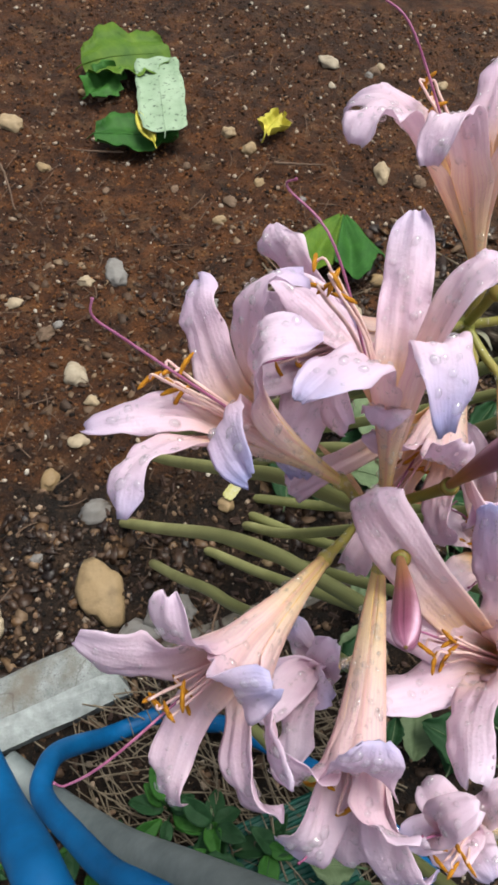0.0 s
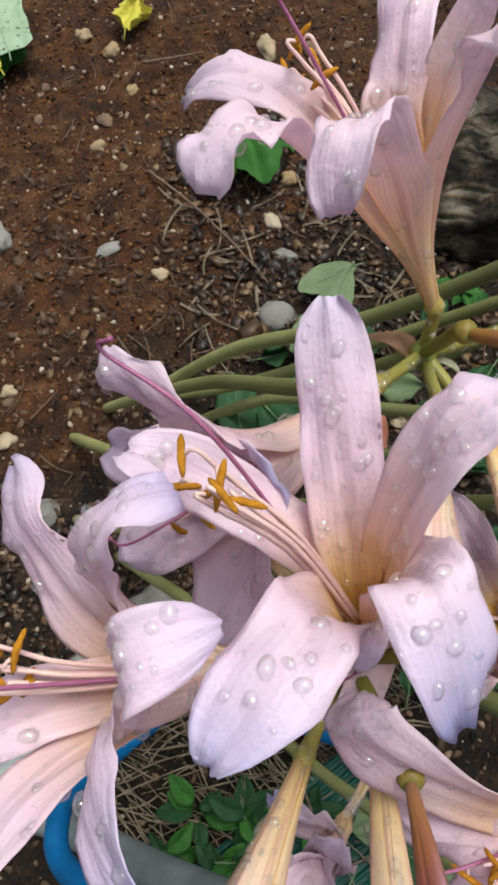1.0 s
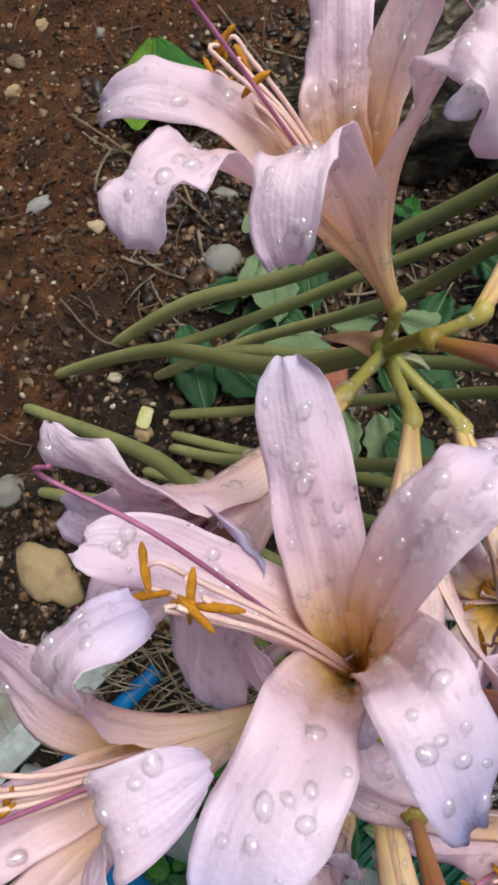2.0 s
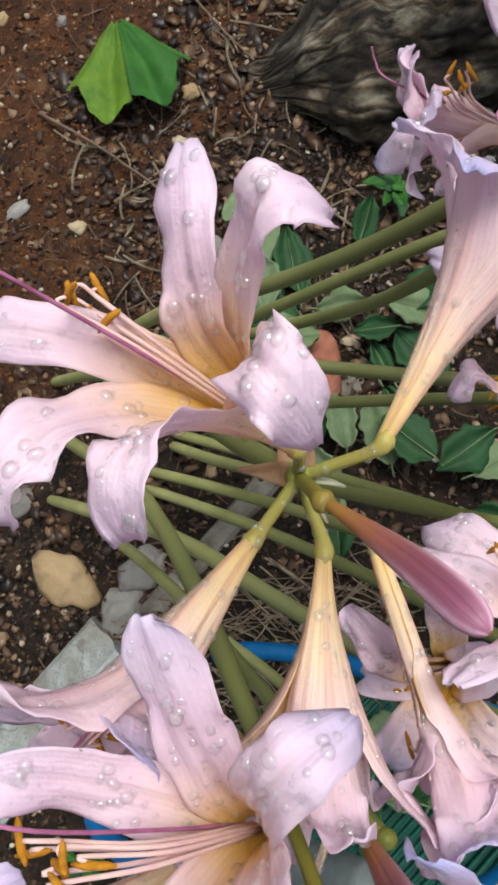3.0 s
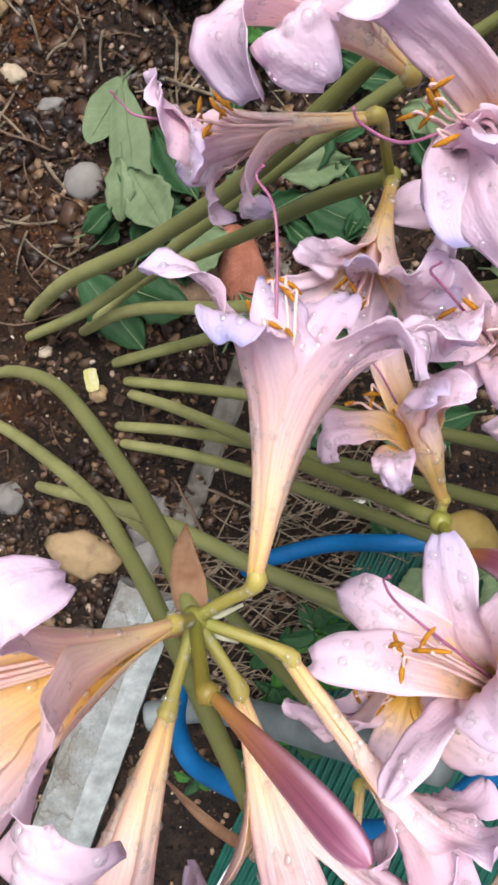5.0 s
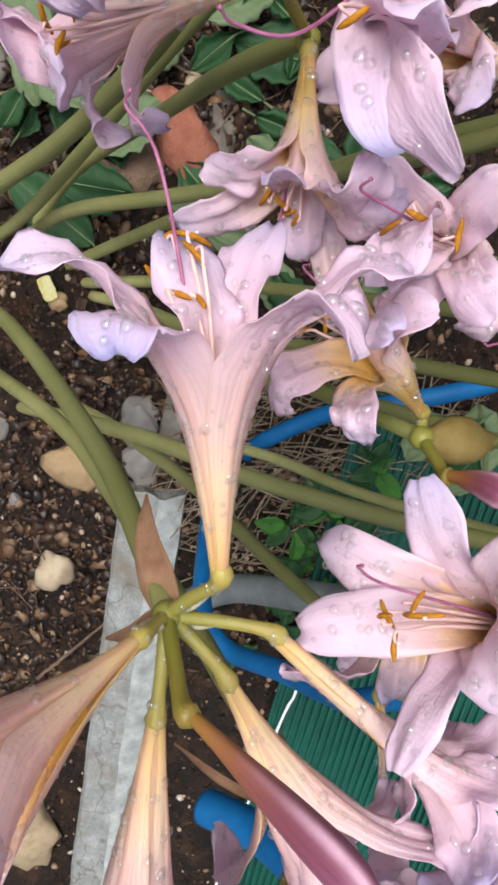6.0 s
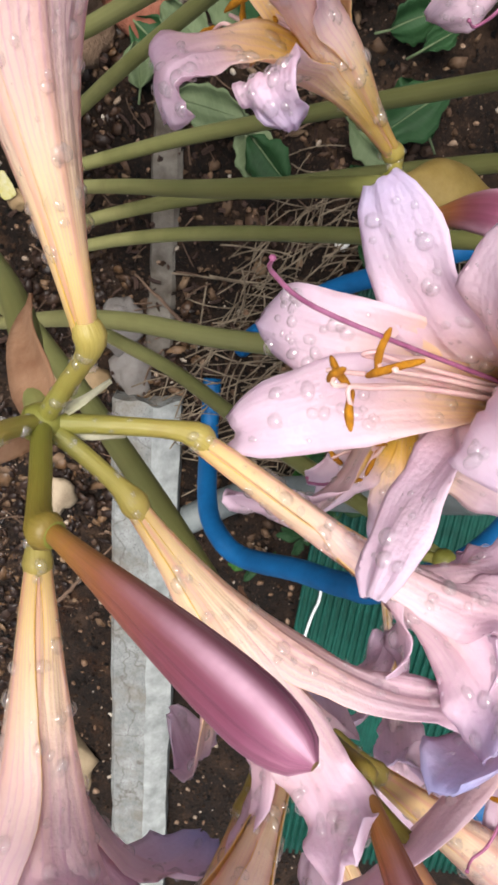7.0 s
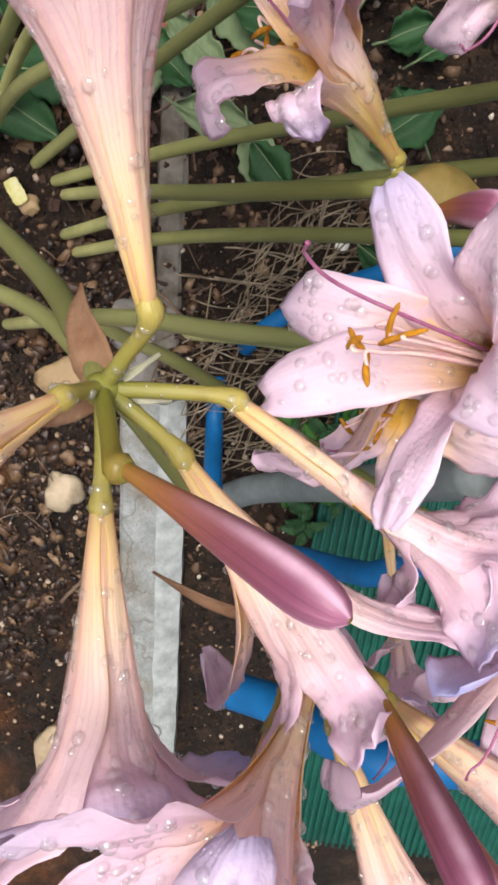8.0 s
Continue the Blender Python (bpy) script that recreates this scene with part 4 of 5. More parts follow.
# ---- the bed: soil, stones and litter ----
def soil_height(x, y):
    q = Vector((x, y, 0))
    return 0.006 * noise.noise(q * 7) + 0.004 * noise.noise(q * 19) + 0.0025 * noise.noise(q * 47) + 0.0016 * noise.noise(q * 110) - 0.006


def ground():
    def steps(lo, hi, n, far):
        mid = [lo + (hi - lo) * k / n for k in range(n + 1)]
        return [-f for f in far[::-1]] + mid + list(far)
    xs = steps(-0.62, 0.75, 230, (1.5, 4.0, 15.0, 60.0, 250.0))
    ys = steps(-0.45, 1.45, 310, (2.5, 5.0, 15.0, 60.0, 250.0))
    verts = [(x, y, soil_height(x, y)) for y in ys for x in xs]
    w = len(xs)
    faces = [(j * w + i, j * w + i + 1, (j + 1) * w + i + 1, (j + 1) * w + i) for j in range(len(ys) - 1) for i in range(w - 1)]
    data = bpy.data.meshes.new("ground")
    data.from_pydata(verts, [], faces)
    for poly in data.polygons:
        poly.use_smooth = True
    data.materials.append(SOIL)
    return tagged(new("ground", data), "wet reddish-brown garden soil", "soil", kind="structure")


ground()


def scatter(name, count, lo, hi, material, label, category, flat=(0.55, 0.9), rough=0.25, level=1, seed=1, sink=0.25, area=(-0.6, 0.7, -0.3, 1.4)):
    """Many small lumps in one mesh."""
    rng = random.Random(seed)
    bm = bmesh.new()
    bmesh.ops.create_icosphere(bm, subdivisions=level, radius=1.0)
    shape = [v.co.copy() for v in bm.verts]
    tris = [[v.index for v in f.verts] for f in bm.faces]
    bm.free()
    verts, faces = [], []
    for _ in range(count):
        x, y = rng.uniform(area[0], area[1]), rng.uniform(area[2], area[3])
        r = lo + (hi - lo) * rng.random() ** 2.6
        size = Vector((r * rng.uniform(0.7, 1.4), r * rng.uniform(0.6, 1.0), r * rng.uniform(*flat)))
        m = Euler((rng.uniform(-0.6, 0.6), rng.uniform(-0.6, 0.6), rng.uniform(0, 6.3))).to_matrix()
        start = len(verts)
        o = Vector((x, y, soil_height(x, y) + size.z * (0.5 - sink)))
        for d in shape:
            k = 1 + rough * rng.uniform(-1, 1)
            verts.append(o + m @ Vector((d.x * size.x * k, d.y * size.y * k, d.z * size.z * k)))
        faces += [[start + a for a in t] for t in tris]
    data = bpy.data.meshes.new(name)
    data.from_pydata(verts, [], faces)
    for poly in data.polygons:
        poly.use_smooth = True
    data.materials.append(material)
    return tagged(new(name, data), label, category, kind="stuff")


scatter("soil_crumbs", 52000, 0.0008, 0.0036, CRUMB, "dark crumbs of wet soil", "soil", seed=4, rough=0.5, sink=0.4)
scatter("leaf_mould", 3600, 0.0020, 0.0085, MOULD, "flat brown flakes of rotted leaves", "leaf litter", flat=(0.10, 0.22), rough=0.45, seed=14, sink=0.1, area=(-0.35, 0.5, 0.0, 0.85))
scatter("wet_leaf_mould", 2600, 0.0030, 0.0135, WET_MOULD, "dark wet scraps of rotted leaves and bark", "leaf litter", flat=(0.06, 0.18), rough=0.5, seed=15, sink=-0.1, area=(0.06, 0.48, 0.34, 0.86))
scatter("wet_leaf_mould", 1500, 0.0030, 0.0110, WET_MOULD, "dark wet scraps of rotted leaves and bark", "leaf litter", flat=(0.06, 0.18), rough=0.5, seed=16, sink=-0.1, area=(-0.50, 0.02, 0.16, 0.36))
scatter("gravel", 6400, 0.0008, 0.0048, PEBBLE, "small tan and pale grey pebbles in the soil", "gravel", seed=9, rough=0.28, sink=0.35)


def stone(x, y, size, material, label, turn=0.0, rough=0.25, sink=0.3, category="stone", seed=0):
    bm = bmesh.new()
    blob(bm, (x, y, soil_height(x, y) + size[2] * (0.8 - 2 * sink)), size, random.Random(seed or round(1e4 * (x + 2 * y))), 1.7 * rough, (0.05, -0.08, radians(turn)), 3)
    return tagged(part("stone", bm, material), label, category, "stones lying in the bed")


TAN = "tan weathered field stone half sunk in the soil"
PALE = "small pale rounded pebble on the soil"
stone(-0.107, 0.273, (0.036, 0.024, 0.016), STONE, "pale tan flat stone with a dark pit", 112, 0.22, 0.2)
stone(-0.560, 0.058, (0.060, 0.045, 0.025), STONE, "large tan field stone beside the kerb", 30, 0.2, 0.3)
stone(-0.228, 0.229, (0.024, 0.020, 0.015), STONE, "yellowish tan stone beside the kerb", 20)
stone(-0.030, 0.256, (0.026, 0.019, 0.013), GREYSTONE, "rounded grey stone leaning on the kerb", 30)
stone(-0.066, 0.226, (0.028, 0.020, 0.010), GREYSTONE, "flat grey-brown stone by the kerb end", 50)
stone(0.171, 0.686, (0.013, 0.0085, 0.007), STONE, PALE, 120)
stone(0.202, 0.743, (0.012, 0.0100, 0.008), STONE, PALE, 10)
stone(0.178, 0.638, (0.014, 0.0080, 0.006), GREYSTONE, "small greenish grey flat stone", -35)
stone(0.152, 0.558, (0.021, 0.020, 0.012), GREYSTONE, "round bluish grey pebble with pale veins", 10, 0.08)
stone(-0.030, 0.688, (0.016, 0.0080, 0.006), GREYSTONE, "small grey flat stone", 25)
stone(0.028, 0.640, (0.010, 0.0075, 0.006), STONE, PALE, -30)
stone(-0.374, 1.027, (0.022, 0.0160, 0.011), STONE, "pale rounded stone on the soil", -20)
stone(-0.025, 1.035, (0.010, 0.0110, 0.008), STONE, PALE, 60)
stone(0.135, 1.232, (0.012, 0.0180, 0.009), STONE, TAN, 70)
stone(0.216, 0.963, (0.011, 0.0220, 0.009), STONE, TAN, 5)
stone(-0.161, 0.730, (0.014, 0.0230, 0.009), GREYSTONE, "narrow grey stone in the soil", 25)
stone(-0.187, 0.559, (0.014, 0.0170, 0.010), STONE, "pale oval pebble in the soil", 30)
stone(-0.190, 0.409, (0.010, 0.0150, 0.008), STONE, PALE, -5)
stone(-0.200, 0.712, (0.012, 0.0080, 0.006), STONE, PALE, 0)
stone(0.018, 0.389, (0.010, 0.0090, 0.007), STONE, PALE, 0)
stone(-0.166, 0.460, (0.012, 0.0090, 0.006), STONE, TAN, 15)
stone(-0.300, 0.930, (0.014, 0.0080, 0.006), STONE, TAN, -30)
stone(0.010, 1.000, (0.012, 0.0110, 0.007), STONE, TAN, 0)
stone(-0.133, 0.373, (0.018, 0.0150, 0.010), GREYSTONE, "dark grey wet stone", 20)
stone(0.212, 0.378, (0.024, 0.048, 0.020), REDSTONE, "broken red brick among the leaves", -25, 0.18, 0.25, "brick")
stone(0.172, 0.420, (0.034, 0.050, 0.020), BROWNSTONE, "dull brown stone slab among the leaves", -35, 0.15, 0.25)
stone(-0.160, 0.520, (0.009, 0.0075, 0.006), STONE, PALE, 0)
stone(-0.235, 0.620, (0.012, 0.0090, 0.007), BROWNSTONE, "brown pebble in the soil", 40)
for k in range(34):
    rng = random.Random(500 + k)
    x, y = rng.uniform(-0.34, 0.34), rng.uniform(0.30, 1.25)
    r = rng.uniform(0.0045, 0.0095)
    stone(x, y, (r * 1.3, r, r * 0.75), rng.choice((STONE, STONE, GREYSTONE, BROWNSTONE)), "small rounded pebble in the brown soil", rng.uniform(0, 180), 0.2, 0.35, seed=900 + k)


def fallen_leaf(x, y, z, length, wide, turn, material, label, pleat=0.004, tilt=(0, 0), point=0.5, tear=0.0, name="fallen_leaf", cup=0.0):
    """A leaf blade lying on the soil: pleated, with an uneven edge and real thickness."""
    rng = random.Random(round(1e4 * (x + 3 * y + z)))
    m = pose(x, y, z, tilt[0], tilt[1], turn)
    bm = bmesh.new()
    tops, lows = [], []
    ph = rng.uniform(0, 6)
    for i in range(17):
        s = i / 16
        w = wide * (math.sin(math.pi * min(1.0, s * 0.92 + 0.04)) ** (0.35 + point)) + 0.0006
        row = []
        for j in range(11):
            v = j / 5 - 1
            ragged = 1 + tear * 0.22 * noise.noise(Vector((6 * s, 3 * (v > 0), ph))) + tear * 0.10 * math.sin(11 * s + ph + 3 * (v > 0)) + tear * 0.12 * math.sin(27 * s + ph)
            h = pleat * (math.sin(5.5 * v + ph) * 0.5 + abs(v) * 0.8 + 0.5 * math.sin(4 * s + ph)) - cup * s * s
            row.append(m @ Vector((length * (s - 0.5) * (1 - 0.08 * v * v), w * v * ragged, h + 0.0012)))
        tops.append(row)
        lows.append([q - Vector((0, 0, 0.0006)) for q in row])
    sheet(bm, [t + l[::-1] for t, l in zip(tops, lows)], True)
    leaf = tagged(part(name, bm, material), label, "leaf", "leaves lying on the soil")
    if name != "plant_label":
        bm = bmesh.new()
        line = [row[5] + Vector((0, 0, 0.0002)) for row in tops]
        stalk = m @ Vector((-0.5 * length - 0.012, 0.002, 0.001))
        tube(bm, [stalk] + line[:-2], [0.0011 - 0.0008 * k / 15 for k in range(16)], 6)
        part("midrib", bm, LEAF_PALE if material is LEAF_DARK else material, leaf)
    return leaf


def fan_leaf(x, y, length, turn, halves, label):
    """A pleated fan of a leaf lying on the soil, folded along its middle: halves are (spread in degrees, rise, material)."""
    leaf = new("fallen_leaf")
    tagged(leaf, label, "leaf", "leaves lying on the soil")
    for side, (spread, rise, material) in zip((1, -1), halves):
        rng = random.Random(round(900 * spread + length * 1e4))
        rows = []
        for i in range(13):
            s = i / 12
            row = []
            for k in range(25):
                q = k / 24
                a = radians(turn + side * spread * q)
                r = length * (1 - 0.26 * q * q + 0.07 * math.sin(9 * q + spread) + 0.07 * noise.noise(Vector((7 * q, spread, 0)))) * s
                z = 0.006 + rise * s * (1 - q) + 0.016 * s * abs(math.sin(2.9 * q * math.pi / 2 + 0.8 * s + spread + 1.2 * noise.noise(Vector((3 * q, 2 * s, spread))))) + 0.003 * noise.noise(Vector((5 * s, 4 * q, spread)))
                row.append(Vector((x + r * math.cos(a), y + r * math.sin(a), z)))
            rows.append(row)
        bm = bmesh.new()
        sheet(bm, [row + [p - Vector((0, 0, 0.0007)) for p in row[::-1]] for row in rows[1:]], True)
        part("leaf_half", bm, material, leaf)
    return leaf


FRESH, DARK, PALE_LEAF = "torn fresh green leaf lying on the soil", "dark green leaf lying among the strap leaves", "withered leaf showing its pale green underside"
# one leaf colour: the darker green half has its turned-away shade painted in
fan_leaf(0.156, 0.866, 0.140, 262, ((42, 0.020, LEAF_DARK_FRESH), (42, 0.012, LEAF_FRESH)), "pleated green leaf folded down its middle")
fallen_leaf(-0.205, 1.180, 0.014, 0.150, 0.058, 25, LEAF_FRESH, FRESH, 0.014, (8, 0), 0.05, 1.3)
fallen_leaf(-0.235, 1.120, 0.010, 0.080, 0.030, 60, LEAF_DARK_FRESH, FRESH, 0.010, (8, 0), 0.1, 1.2)
fallen_leaf(-0.165, 1.000, 0.008, 0.130, 0.046, 12, LEAF_DARK_FRESH, FRESH, 0.010, (-5, 0), 0.1, 1.0)
fallen_leaf(-0.136, 1.080, 0.026, 0.215, 0.037, 101, LEAF_SPECKLED, "pale leaf underside with dark specks", 0.004, (0, 5), -0.28, 0.3)
fallen_leaf(-0.148, 0.992, 0.030, 0.075, 0.012, 118, LEAF_YELLOW, "small yellow leaf scrap", 0.004)
fallen_leaf(0.046, 1.040, 0.008, 0.065, 0.022, 70, LEAF_YELLOW, "yellowed crumpled leaf on the soil", 0.012, (0, 0), 0.4, 1.6)
fallen_leaf(0.216, 0.586, 0.010, 0.072, 0.021, 196, LEAF_PALE, PALE_LEAF, 0.002, (10, 0), 0.25, 0.2)
fallen_leaf(0.209, 0.541, 0.014, 0.120, 0.020, 236, LEAF_PALE, PALE_LEAF, 0.002, (-8, 0), 0.2, 0.2)
fallen_leaf(0.232, 0.500, 0.012, 0.080, 0.022, 80, LEAF_DARK, DARK, 0.006, (10, 0), 0.6, 0.5)
fallen_leaf(0.180, 0.470, 0.010, 0.080, 0.024, 20, LEAF_DARK, DARK, 0.006, (-8, 0), 0.5, 0.5)
fallen_leaf(0.088, 0.440, 0.010, 0.098, 0.024, 88, LEAF_DARK, DARK, 0.003, (6, 0), 0.25, 0.2)
for k in range(66):
    rng = random.Random(300 + k)
    x, y = rng.uniform(0.13, 0.46), rng.uniform(0.10, 0.52)
    if k > 52:
        x, y = rng.uniform(0.02, 0.22), rng.uniform(-0.06, 0.05)
    a = rng.uniform(0.030, 0.075)
    mat = rng.choice((LEAF_DARK, LEAF_DARK, LEAF_DARK, LEAF_PALE))
    fallen_leaf(x, y, 0.012 + 0.006 * (k % 5), a, a * rng.uniform(0.24, 0.42), rng.uniform(0, 360), mat, PALE_LEAF if mat is LEAF_PALE else DARK, 0.005, (rng.uniform(-22, 22), rng.uniform(-16, 16)), rng.uniform(0.2, 0.7), 0.7, "broad_leaf")


def little_plant(x, y, count, size, seed):
    """A low weed with oval leaves on thin stalks."""
    rng = random.Random(seed)
    plant = new("small_weed")
    tagged(plant, "low weed with small oval green leaves", "weed", "weeds by the kerb")
    for k in range(count):
        a = 2.4 * k + rng.uniform(-0.4, 0.4)
        d = size * rng.uniform(0.6, 2.2)
        top = Vector((x + d * math.cos(a), y + d * math.sin(a), rng.uniform(0.012, 0.035)))
        bm = bmesh.new()
        tube(bm, curve([(x, y, -0.002), (x + 0.4 * d * math.cos(a), y + 0.4 * d * math.sin(a), top.z * 0.8), top], 8), [0.0006] * 8, 5)
        part("stalk", bm, LEAF_DARK, plant)
        bm = bmesh.new()
        w = size * rng.uniform(0.7, 1.15)
        tilt = Euler((rng.uniform(-0.4, 0.4), rng.uniform(-0.4, 0.4), a)).to_matrix()
        rows = []
        for i in range(6):
            r = w * i / 5
            rows.append([top + tilt @ Vector((r * (1.25 * math.cos(q) + 0.22 * math.cos(q) ** 5), r * math.sin(q) * (0.78 - 0.20 * math.cos(q)), 0.42 * abs(r * math.sin(q)) - 0.25 * r * r / w * math.cos(q) ** 2 + 0.0010 * math.sin(5 * q + k) * i / 5)) for q in (2 * math.pi * j / 20 for j in range(20))])
        rows += [[q - Vector((0, 0, 0.0005)) for q in row] for row in rows[::-1]]
        sheet(bm, rows, True)
        part("weed_leaf", bm, LEAF_DARK_FRESH if rng.random() < 0.4 else LEAF_DARK, plant)
    return plant


for k, (x, y, n, s) in enumerate(((-0.010, 0.070, 7, 0.011), (-0.045, 0.040, 8, 0.010), (0.030, 0.060, 7, 0.012), (-0.090, 0.035, 8, 0.009), (-0.110, 0.000, 7, 0.009), (0.360, 0.530, 8, 0.011), (-0.060, -0.010, 8, 0.010), (0.085, 0.045, 6, 0.012), (0.000, 0.020, 8, 0.011), (-0.170, 0.020, 6, 0.008))):
    little_plant(x, y, n, s, 70 + k)


def twig(points, r, material=TWIG, label="thin dry twig on the soil", name="twig"):
    bm = bmesh.new()
    pts = curve(points, 18)
    rng = random.Random(round(1e4 * points[0][0]) + 7)
    tube(bm, [p + Vector((rng.uniform(-1, 1), rng.uniform(-1, 1), 0)) * 0.3 * r for p in pts], [r * (1 - 0.5 * i / 17) * rng.uniform(0.85, 1.15) for i in range(18)], 7)
    return tagged(part(name, bm, material), label, "twig", "twigs on the soil")


twig([(0.035, 0.781, 0.006), (0.075, 0.725, 0.012), (0.120, 0.656, 0.006), (0.150, 0.600, 0.004)], 0.0022)
twig([(0.000, 0.190, 0.006), (0.012, 0.230, 0.014), (0.020, 0.270, 0.006)], 0.0022)
twig([(-0.350, 0.170, 0.006), (-0.290, 0.160, 0.012), (-0.235, 0.150, 0.006)], 0.0024)
twig([(-0.390, 0.960, 0.006), (-0.350, 0.900, 0.014), (-0.320, 0.830, 0.006)], 0.0024, label="forked rusty twig on the soil")
twig([(0.240, 0.880, 0.006), (0.260, 0.800, 0.012), (0.285, 0.740, 0.006)], 0.0020)
twig([(-0.030, 0.560, 0.005), (0.000, 0.500, 0.010), (0.050, 0.470, 0.006)], 0.0014)
twig([(0.050, 0.960, 0.006), (0.090, 0.955, 0.010), (0.130, 0.962, 0.006)], 0.0024)
twig([(-0.180, 0.965, 0.006), (-0.230, 0.958, 0.010), (-0.270, 0.966, 0.006)], 0.0018)


def litter(name, count, area, length, r, material, label, seed, turn=(0, 6.3), high=0.010):
    """Many short straws and rootlets in one mesh."""
    rng = random.Random(seed)
    verts, faces = [], []
    for _ in range(count):
        x, y, a = rng.uniform(area[0], area[1]), rng.uniform(area[2], area[3]), rng.uniform(*turn)
        n, w = rng.uniform(*length), r * rng.uniform(0.6, 1.5)
        bend, z = rng.uniform(-0.5, 0.5) * n, soil_height(x, y) + rng.uniform(0.001, high)
        dx, dy = math.cos(a), math.sin(a)
        lift = rng.uniform(-0.004, 0.006)
        start = len(verts)
        for i in range(6):
            s = i / 5 - 0.5
            off = bend * (0.25 - s * s)
            cx, cy, cz = x + dx * n * s - dy * off, y + dy * n * s + dx * off, z + lift * s * 2
            for q in range(4):
                b = math.pi / 2 * q
                verts.append((cx - dy * w * math.cos(b), cy + dx * w * math.cos(b), cz + w * math.sin(b)))
        for i in range(5):
            for q in range(4):
                k = start + 4 * i
                faces.append((k + q, k + (q + 1) % 4, k + 4 + (q + 1) % 4, k + 4 + q))
    data = bpy.data.meshes.new(name)
    data.from_pydata(verts, [], faces)
    data.materials.append(material)
    return tagged(new(name, data), label, "straw", kind="stuff")


litter("dry_straw", 420, (-0.10, 0.19, -0.02, 0.20), (0.02, 0.10), 0.0006, STRAW, "matted dry brown straw and old stalks", 21, (1.8, 3.6), 0.020)
litter("dead_stalks", 90, (0.05, 0.40, 0.40, 0.80), (0.02, 0.07), 0.0012, STRAW, "short dead stalks and bark slivers on the dark soil", 24, high=0.008)
litter("rootlets", 500, (-0.35, 0.45, 0.15, 1.25), (0.01, 0.045), 0.0006, TWIG, "fine rootlets and bits of straw on the soil", 22)
litter("dark_litter", 900, (-0.12, 0.45, 0.15, 0.72), (0.003, 0.012), 0.0018, ROT, "dark rotting leaf bits", 23, high=0.006)


# ---- kerb, pipe, hoses and mat ----
def kerb_stone(length, wide, top, start, way, label, material, edge=None):
    """A rough stone bar lying from start along way, its ends broken; edge: the paler paint of a broad slope along one
    side.
    """
    slope = 0.40 * wide if edge else 0.10 * wide
    drop = 0.012 if edge else 0.004
    side = 0.5 * wide
    outline = [(side, -0.060, 3), (side, -drop, 3), (side - 0.3 * slope, -0.60 * drop, 3), (side - 0.7 * slope, -0.18 * drop, 3), (side - slope, 0.0, 5), (-side + 0.004, 0.0, 2), (-side, -0.004, 3), (-side, -0.060, 1)]
    ring = []
    for (y0, z0, n), (y1, z1, _) in zip(outline, outline[1:] + outline[:1]):
        ring += [(y0 + (y1 - y0) * k / n, z0 + (z1 - z0) * k / n) for k in range(n)]
    rows = []
    for i in range(97):
        x = length * (i / 96)
        row = []
        for y, z in ring:
            q = Vector((x, y, z))
            end = min(1.0, min(x, length - x) / 0.03)
            ragged = (0.012 * noise.noise(Vector((y * 45, z * 30, 3.0 + x)))) * (1 - end)
            row.append(q + Vector((ragged + 0.0012 * noise.noise(q * 40), 0.0018 * noise.noise(q * 33 + Vector((5, 0, 0))), 0.0014 * noise.noise(q * 45 + Vector((0, 9, 0))) + 0.0016 * noise.noise(q * 13) - 0.004 * (1 - end) ** 2)))
        rows.append(row)
    bm = bmesh.new()
    made = sheet(bm, rows, True)
    bm.faces.new(made[0])
    bm.faces.new(made[-1][::-1])
    bm.normal_update()
    bmesh.ops.recalc_face_normals(bm, faces=bm.faces)
    for face in bm.faces:
        middle = face.calc_center_median()
        if edge and middle.y > side - slope - 0.001 and face.normal.z > 0.2:
            face.material_index = 1
    ob = part("kerb", bm, material, smooth=False)
    if edge:
        ob.data.materials.append(edge)
    way = Vector((*way, 0)).normalized()
    ob.matrix_world = Matrix.Translation(Vector((*start, top))) @ Matrix.Rotation(math.atan2(way.y, way.x), 4, "Z")
    return tagged(ob, label, "kerb", kind="structure")


kerb_stone(0.80, 0.066, 0.025, (-0.077, 0.2005), (-0.881, -0.473), "pale speckled granite kerb stone at the edge of the bed", KERB, KERB_EDGE)
kerb_stone(0.36, 0.026, 0.000, (-0.052, 0.205), (0.875, 0.455), "half-buried narrow kerb stone, stained with soil", KERB_DIRTY)


def pipe(name, points, r, material, label, category, n=60):
    bm = bmesh.new()
    tube(bm, curve(points, n), [r] * n, 16)
    return tagged(part(name, bm, material), label, category)


pipe("drain_pipe", [(-0.175, 0.100, 0.000), (-0.119, 0.069, 0.004), (-0.045, 0.040, 0.085), (0.022, 0.024, 0.180), (0.090, 0.008, 0.270)], 0.0155, PIPE, "weathered grey plastic pipe leaning beside the kerb", "pipe")
pipe("garden_hose", [(-0.030, 0.158, -0.006), (-0.076, 0.132, 0.010), (-0.102, 0.108, 0.090), (-0.104, 0.088, 0.130), (-0.097, 0.067, 0.150), (-0.059, 0.042, 0.195), (-0.027, 0.025, 0.240), (0.005, 0.016, 0.275), (0.080, -0.010, 0.290), (0.200, -0.060, 0.150), (0.280, -0.100, 0.010)], 0.0090, HOSE, "blue plastic garden hose looping up beside the kerb", "hose", 90)
pipe("garden_hose", [(0.010, 0.150, -0.004), (0.042, 0.146, 0.016), (0.102, 0.119, 0.030), (0.153, 0.088, 0.070), (0.220, 0.030, 0.060), (0.300, -0.040, 0.010)], 0.0085, HOSE, "blue plastic garden hose arching over the straw", "hose")
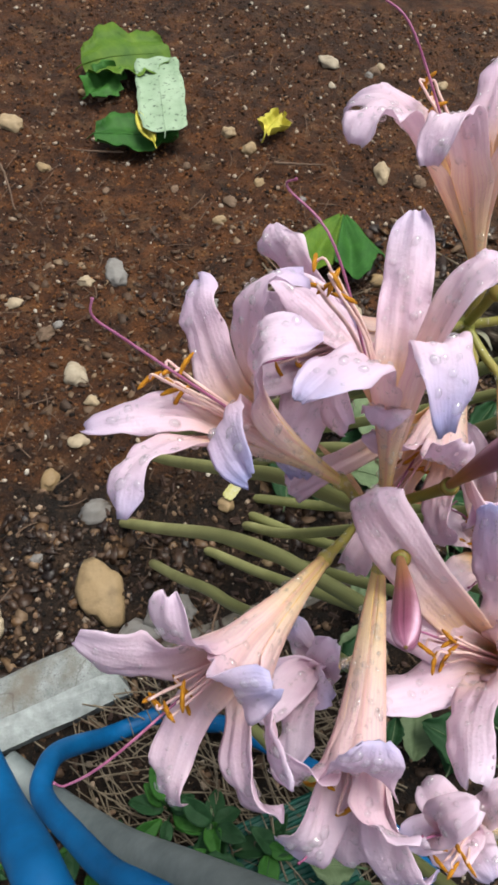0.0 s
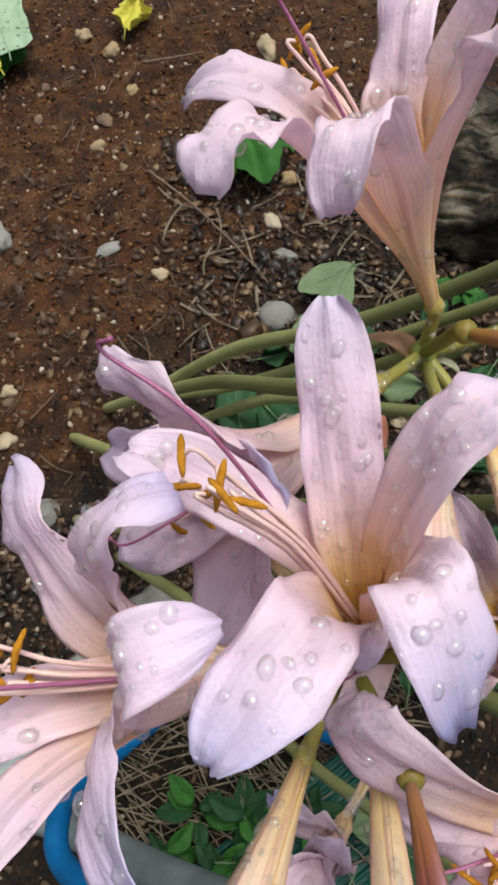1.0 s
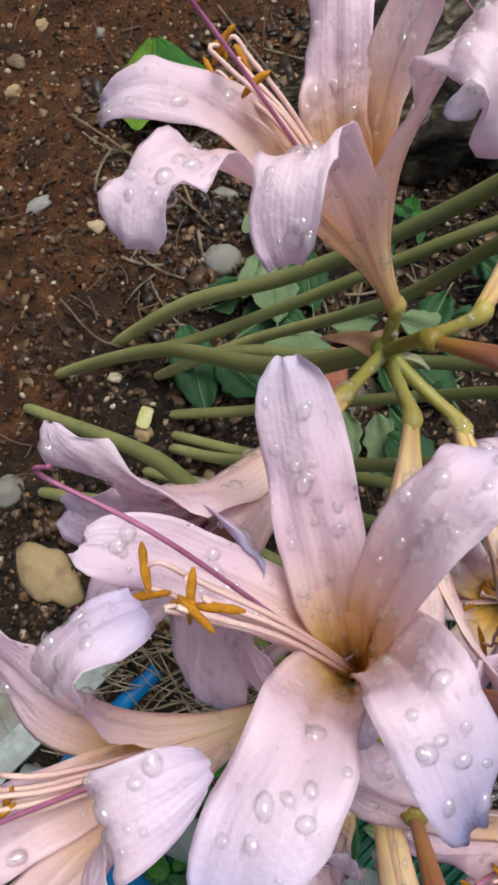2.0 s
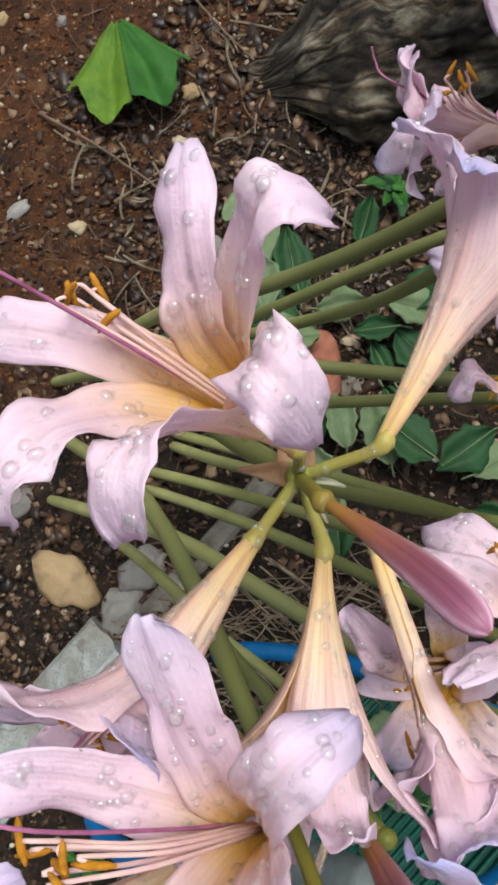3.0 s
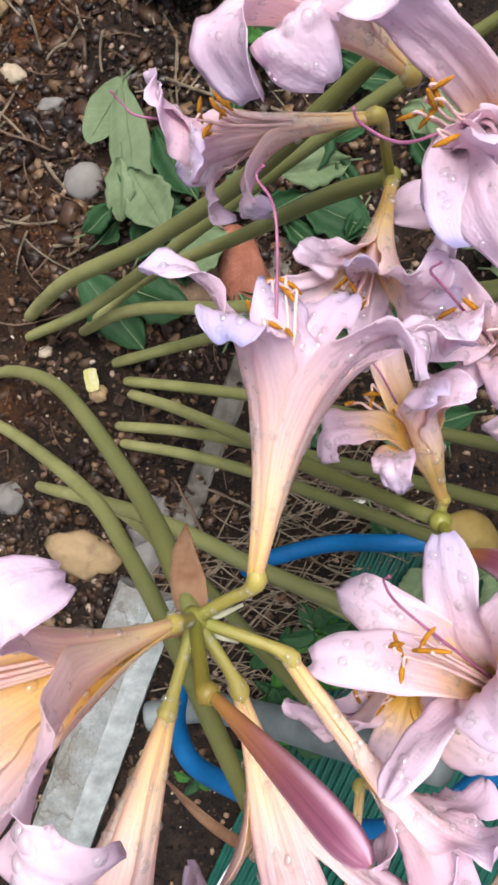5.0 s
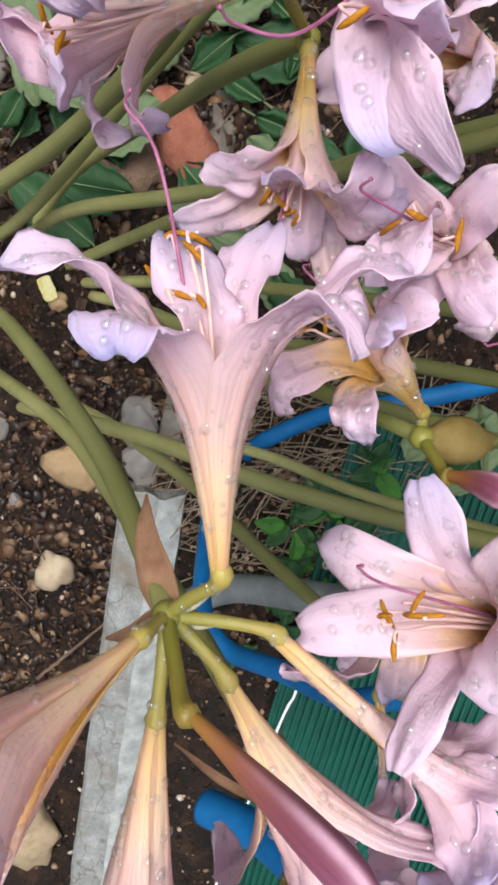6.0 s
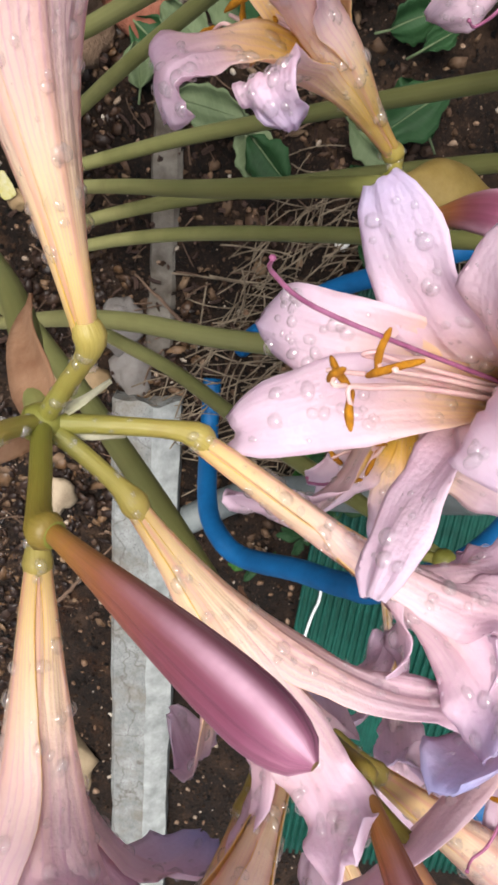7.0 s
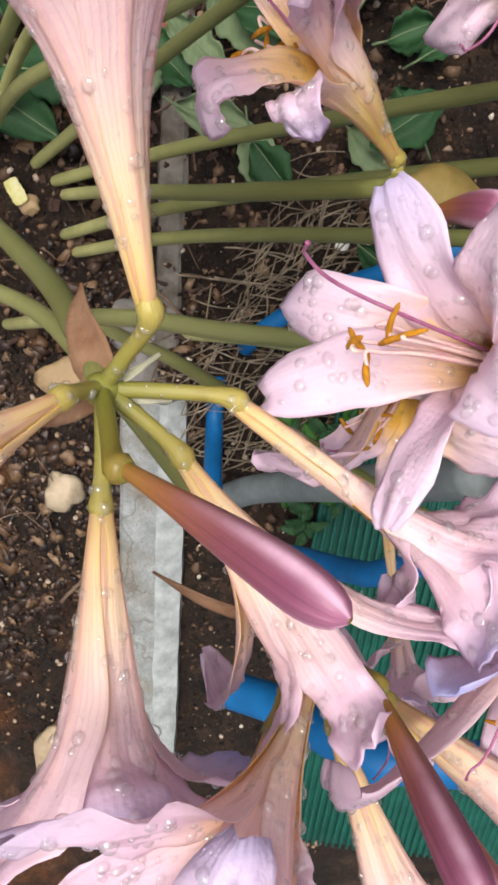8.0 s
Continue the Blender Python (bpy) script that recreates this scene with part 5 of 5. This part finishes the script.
pipe("garden_hose", [(-0.092, 0.076, 0.336), (-0.067, 0.052, 0.360), (-0.042, 0.034, 0.395), (-0.020, 0.012, 0.415), (0.040, -0.060, 0.400), (0.120, -0.160, 0.200), (0.160, -0.220, 0.000)], 0.0115, HOSE, "thick blue hose bent in an upright loop", "hose", 90)


def ribbed_mat():
    mat = new("ribbed_mat")
    tagged(mat, "green ribbed plastic mat spread over the soil", "mat")
    for k in range(43):
        bm = bmesh.new()
        x = 0.002 + 0.0085 * k
        pts = [Vector((x + 0.0012 * math.sin(0.35 * s + 0.5 * k), 0.722 * s / 27 - 0.004, 0.0055 + 0.003 * math.sin(0.45 * s + 0.12 * k))) for s in range(28)]
        tube(bm, pts, [0.0026] * 28, 6)
        part("rib", bm, NET, mat)
    bm = bmesh.new()
    sheet(bm, [[(x, y, z) for x, z in ((0, 0.003), (0.12, 0.004), (0.24, 0.003), (0.36, 0.004), (0.36, 0.001), (0, 0.0005))] for y in (-0.004, 0.24, 0.48, 0.722)], True)
    part("backing", bm, NET, mat, smooth=False)
    mat.matrix_world = pose(-0.520, -0.205, 0.006, 0, 0, -65)
    return mat


ribbed_mat()
pipe("cord", [(-0.145, -0.048, 0.020), (-0.170, -0.062, 0.018), (-0.226, -0.079, 0.018), (-0.507, -0.186, 0.016)], 0.0016, CORD, "thin white cord on the green mat", "cord", 20)


def log():
    """A gnarled old log half sunk in the bed."""
    bm = bmesh.new()
    a, b = Vector((0.27, 0.735, -0.03)), Vector((0.86, 0.565, 0.05))
    way = (b - a).normalized()
    side = way.cross(Vector((0, 0, 1))).normalized()
    rows = []
    for i in range(120):
        s = i / 119
        c = a.lerp(b, s)
        r = 0.105 * (0.30 + 0.70 * smooth(0, 0.22, s))
        row = []
        for k in range(48):
            q = 2 * math.pi * k / 48
            d = side * math.cos(q) + Vector((0, 0, 1)) * math.sin(q)
            p = c + d * r
            k2 = 1 + 0.34 * noise.noise(Vector((s * 6, 2 * math.cos(q), 2 * math.sin(q)))) + 0.22 * noise.noise(Vector((s * 14, 7 * math.cos(q), 7 * math.sin(q)))) + 0.13 * noise.noise(p * 55)
            row.append(c + d * r * k2 * (1.0 if math.sin(q) > 0 else 0.7))
        rows.append(row)
    made = sheet(bm, rows, True)
    bm.faces.new(made[0][::-1])
    bm.faces.new(made[-1])
    return tagged(part("log", bm, BARK), "gnarled old log with pale flaking bark", "log")


log()
fallen_leaf(0.024, 0.403, 0.006, 0.024, 0.0065, 60, LABEL, "small torn yellow and white label", 0.001, (8, 6), -0.25, 0.25, "plant_label")
stone(0.144, 0.126, (0.008, 0.006, 0.004), WHITE_SCRAP, "small white plastic scrap", 20, 0.3, 0.1, "scrap")
stone(0.095, 0.042, (0.008, 0.010, 0.004), WHITE_SCRAP, "small white plastic scrap", 70, 0.3, 0.1, "scrap")
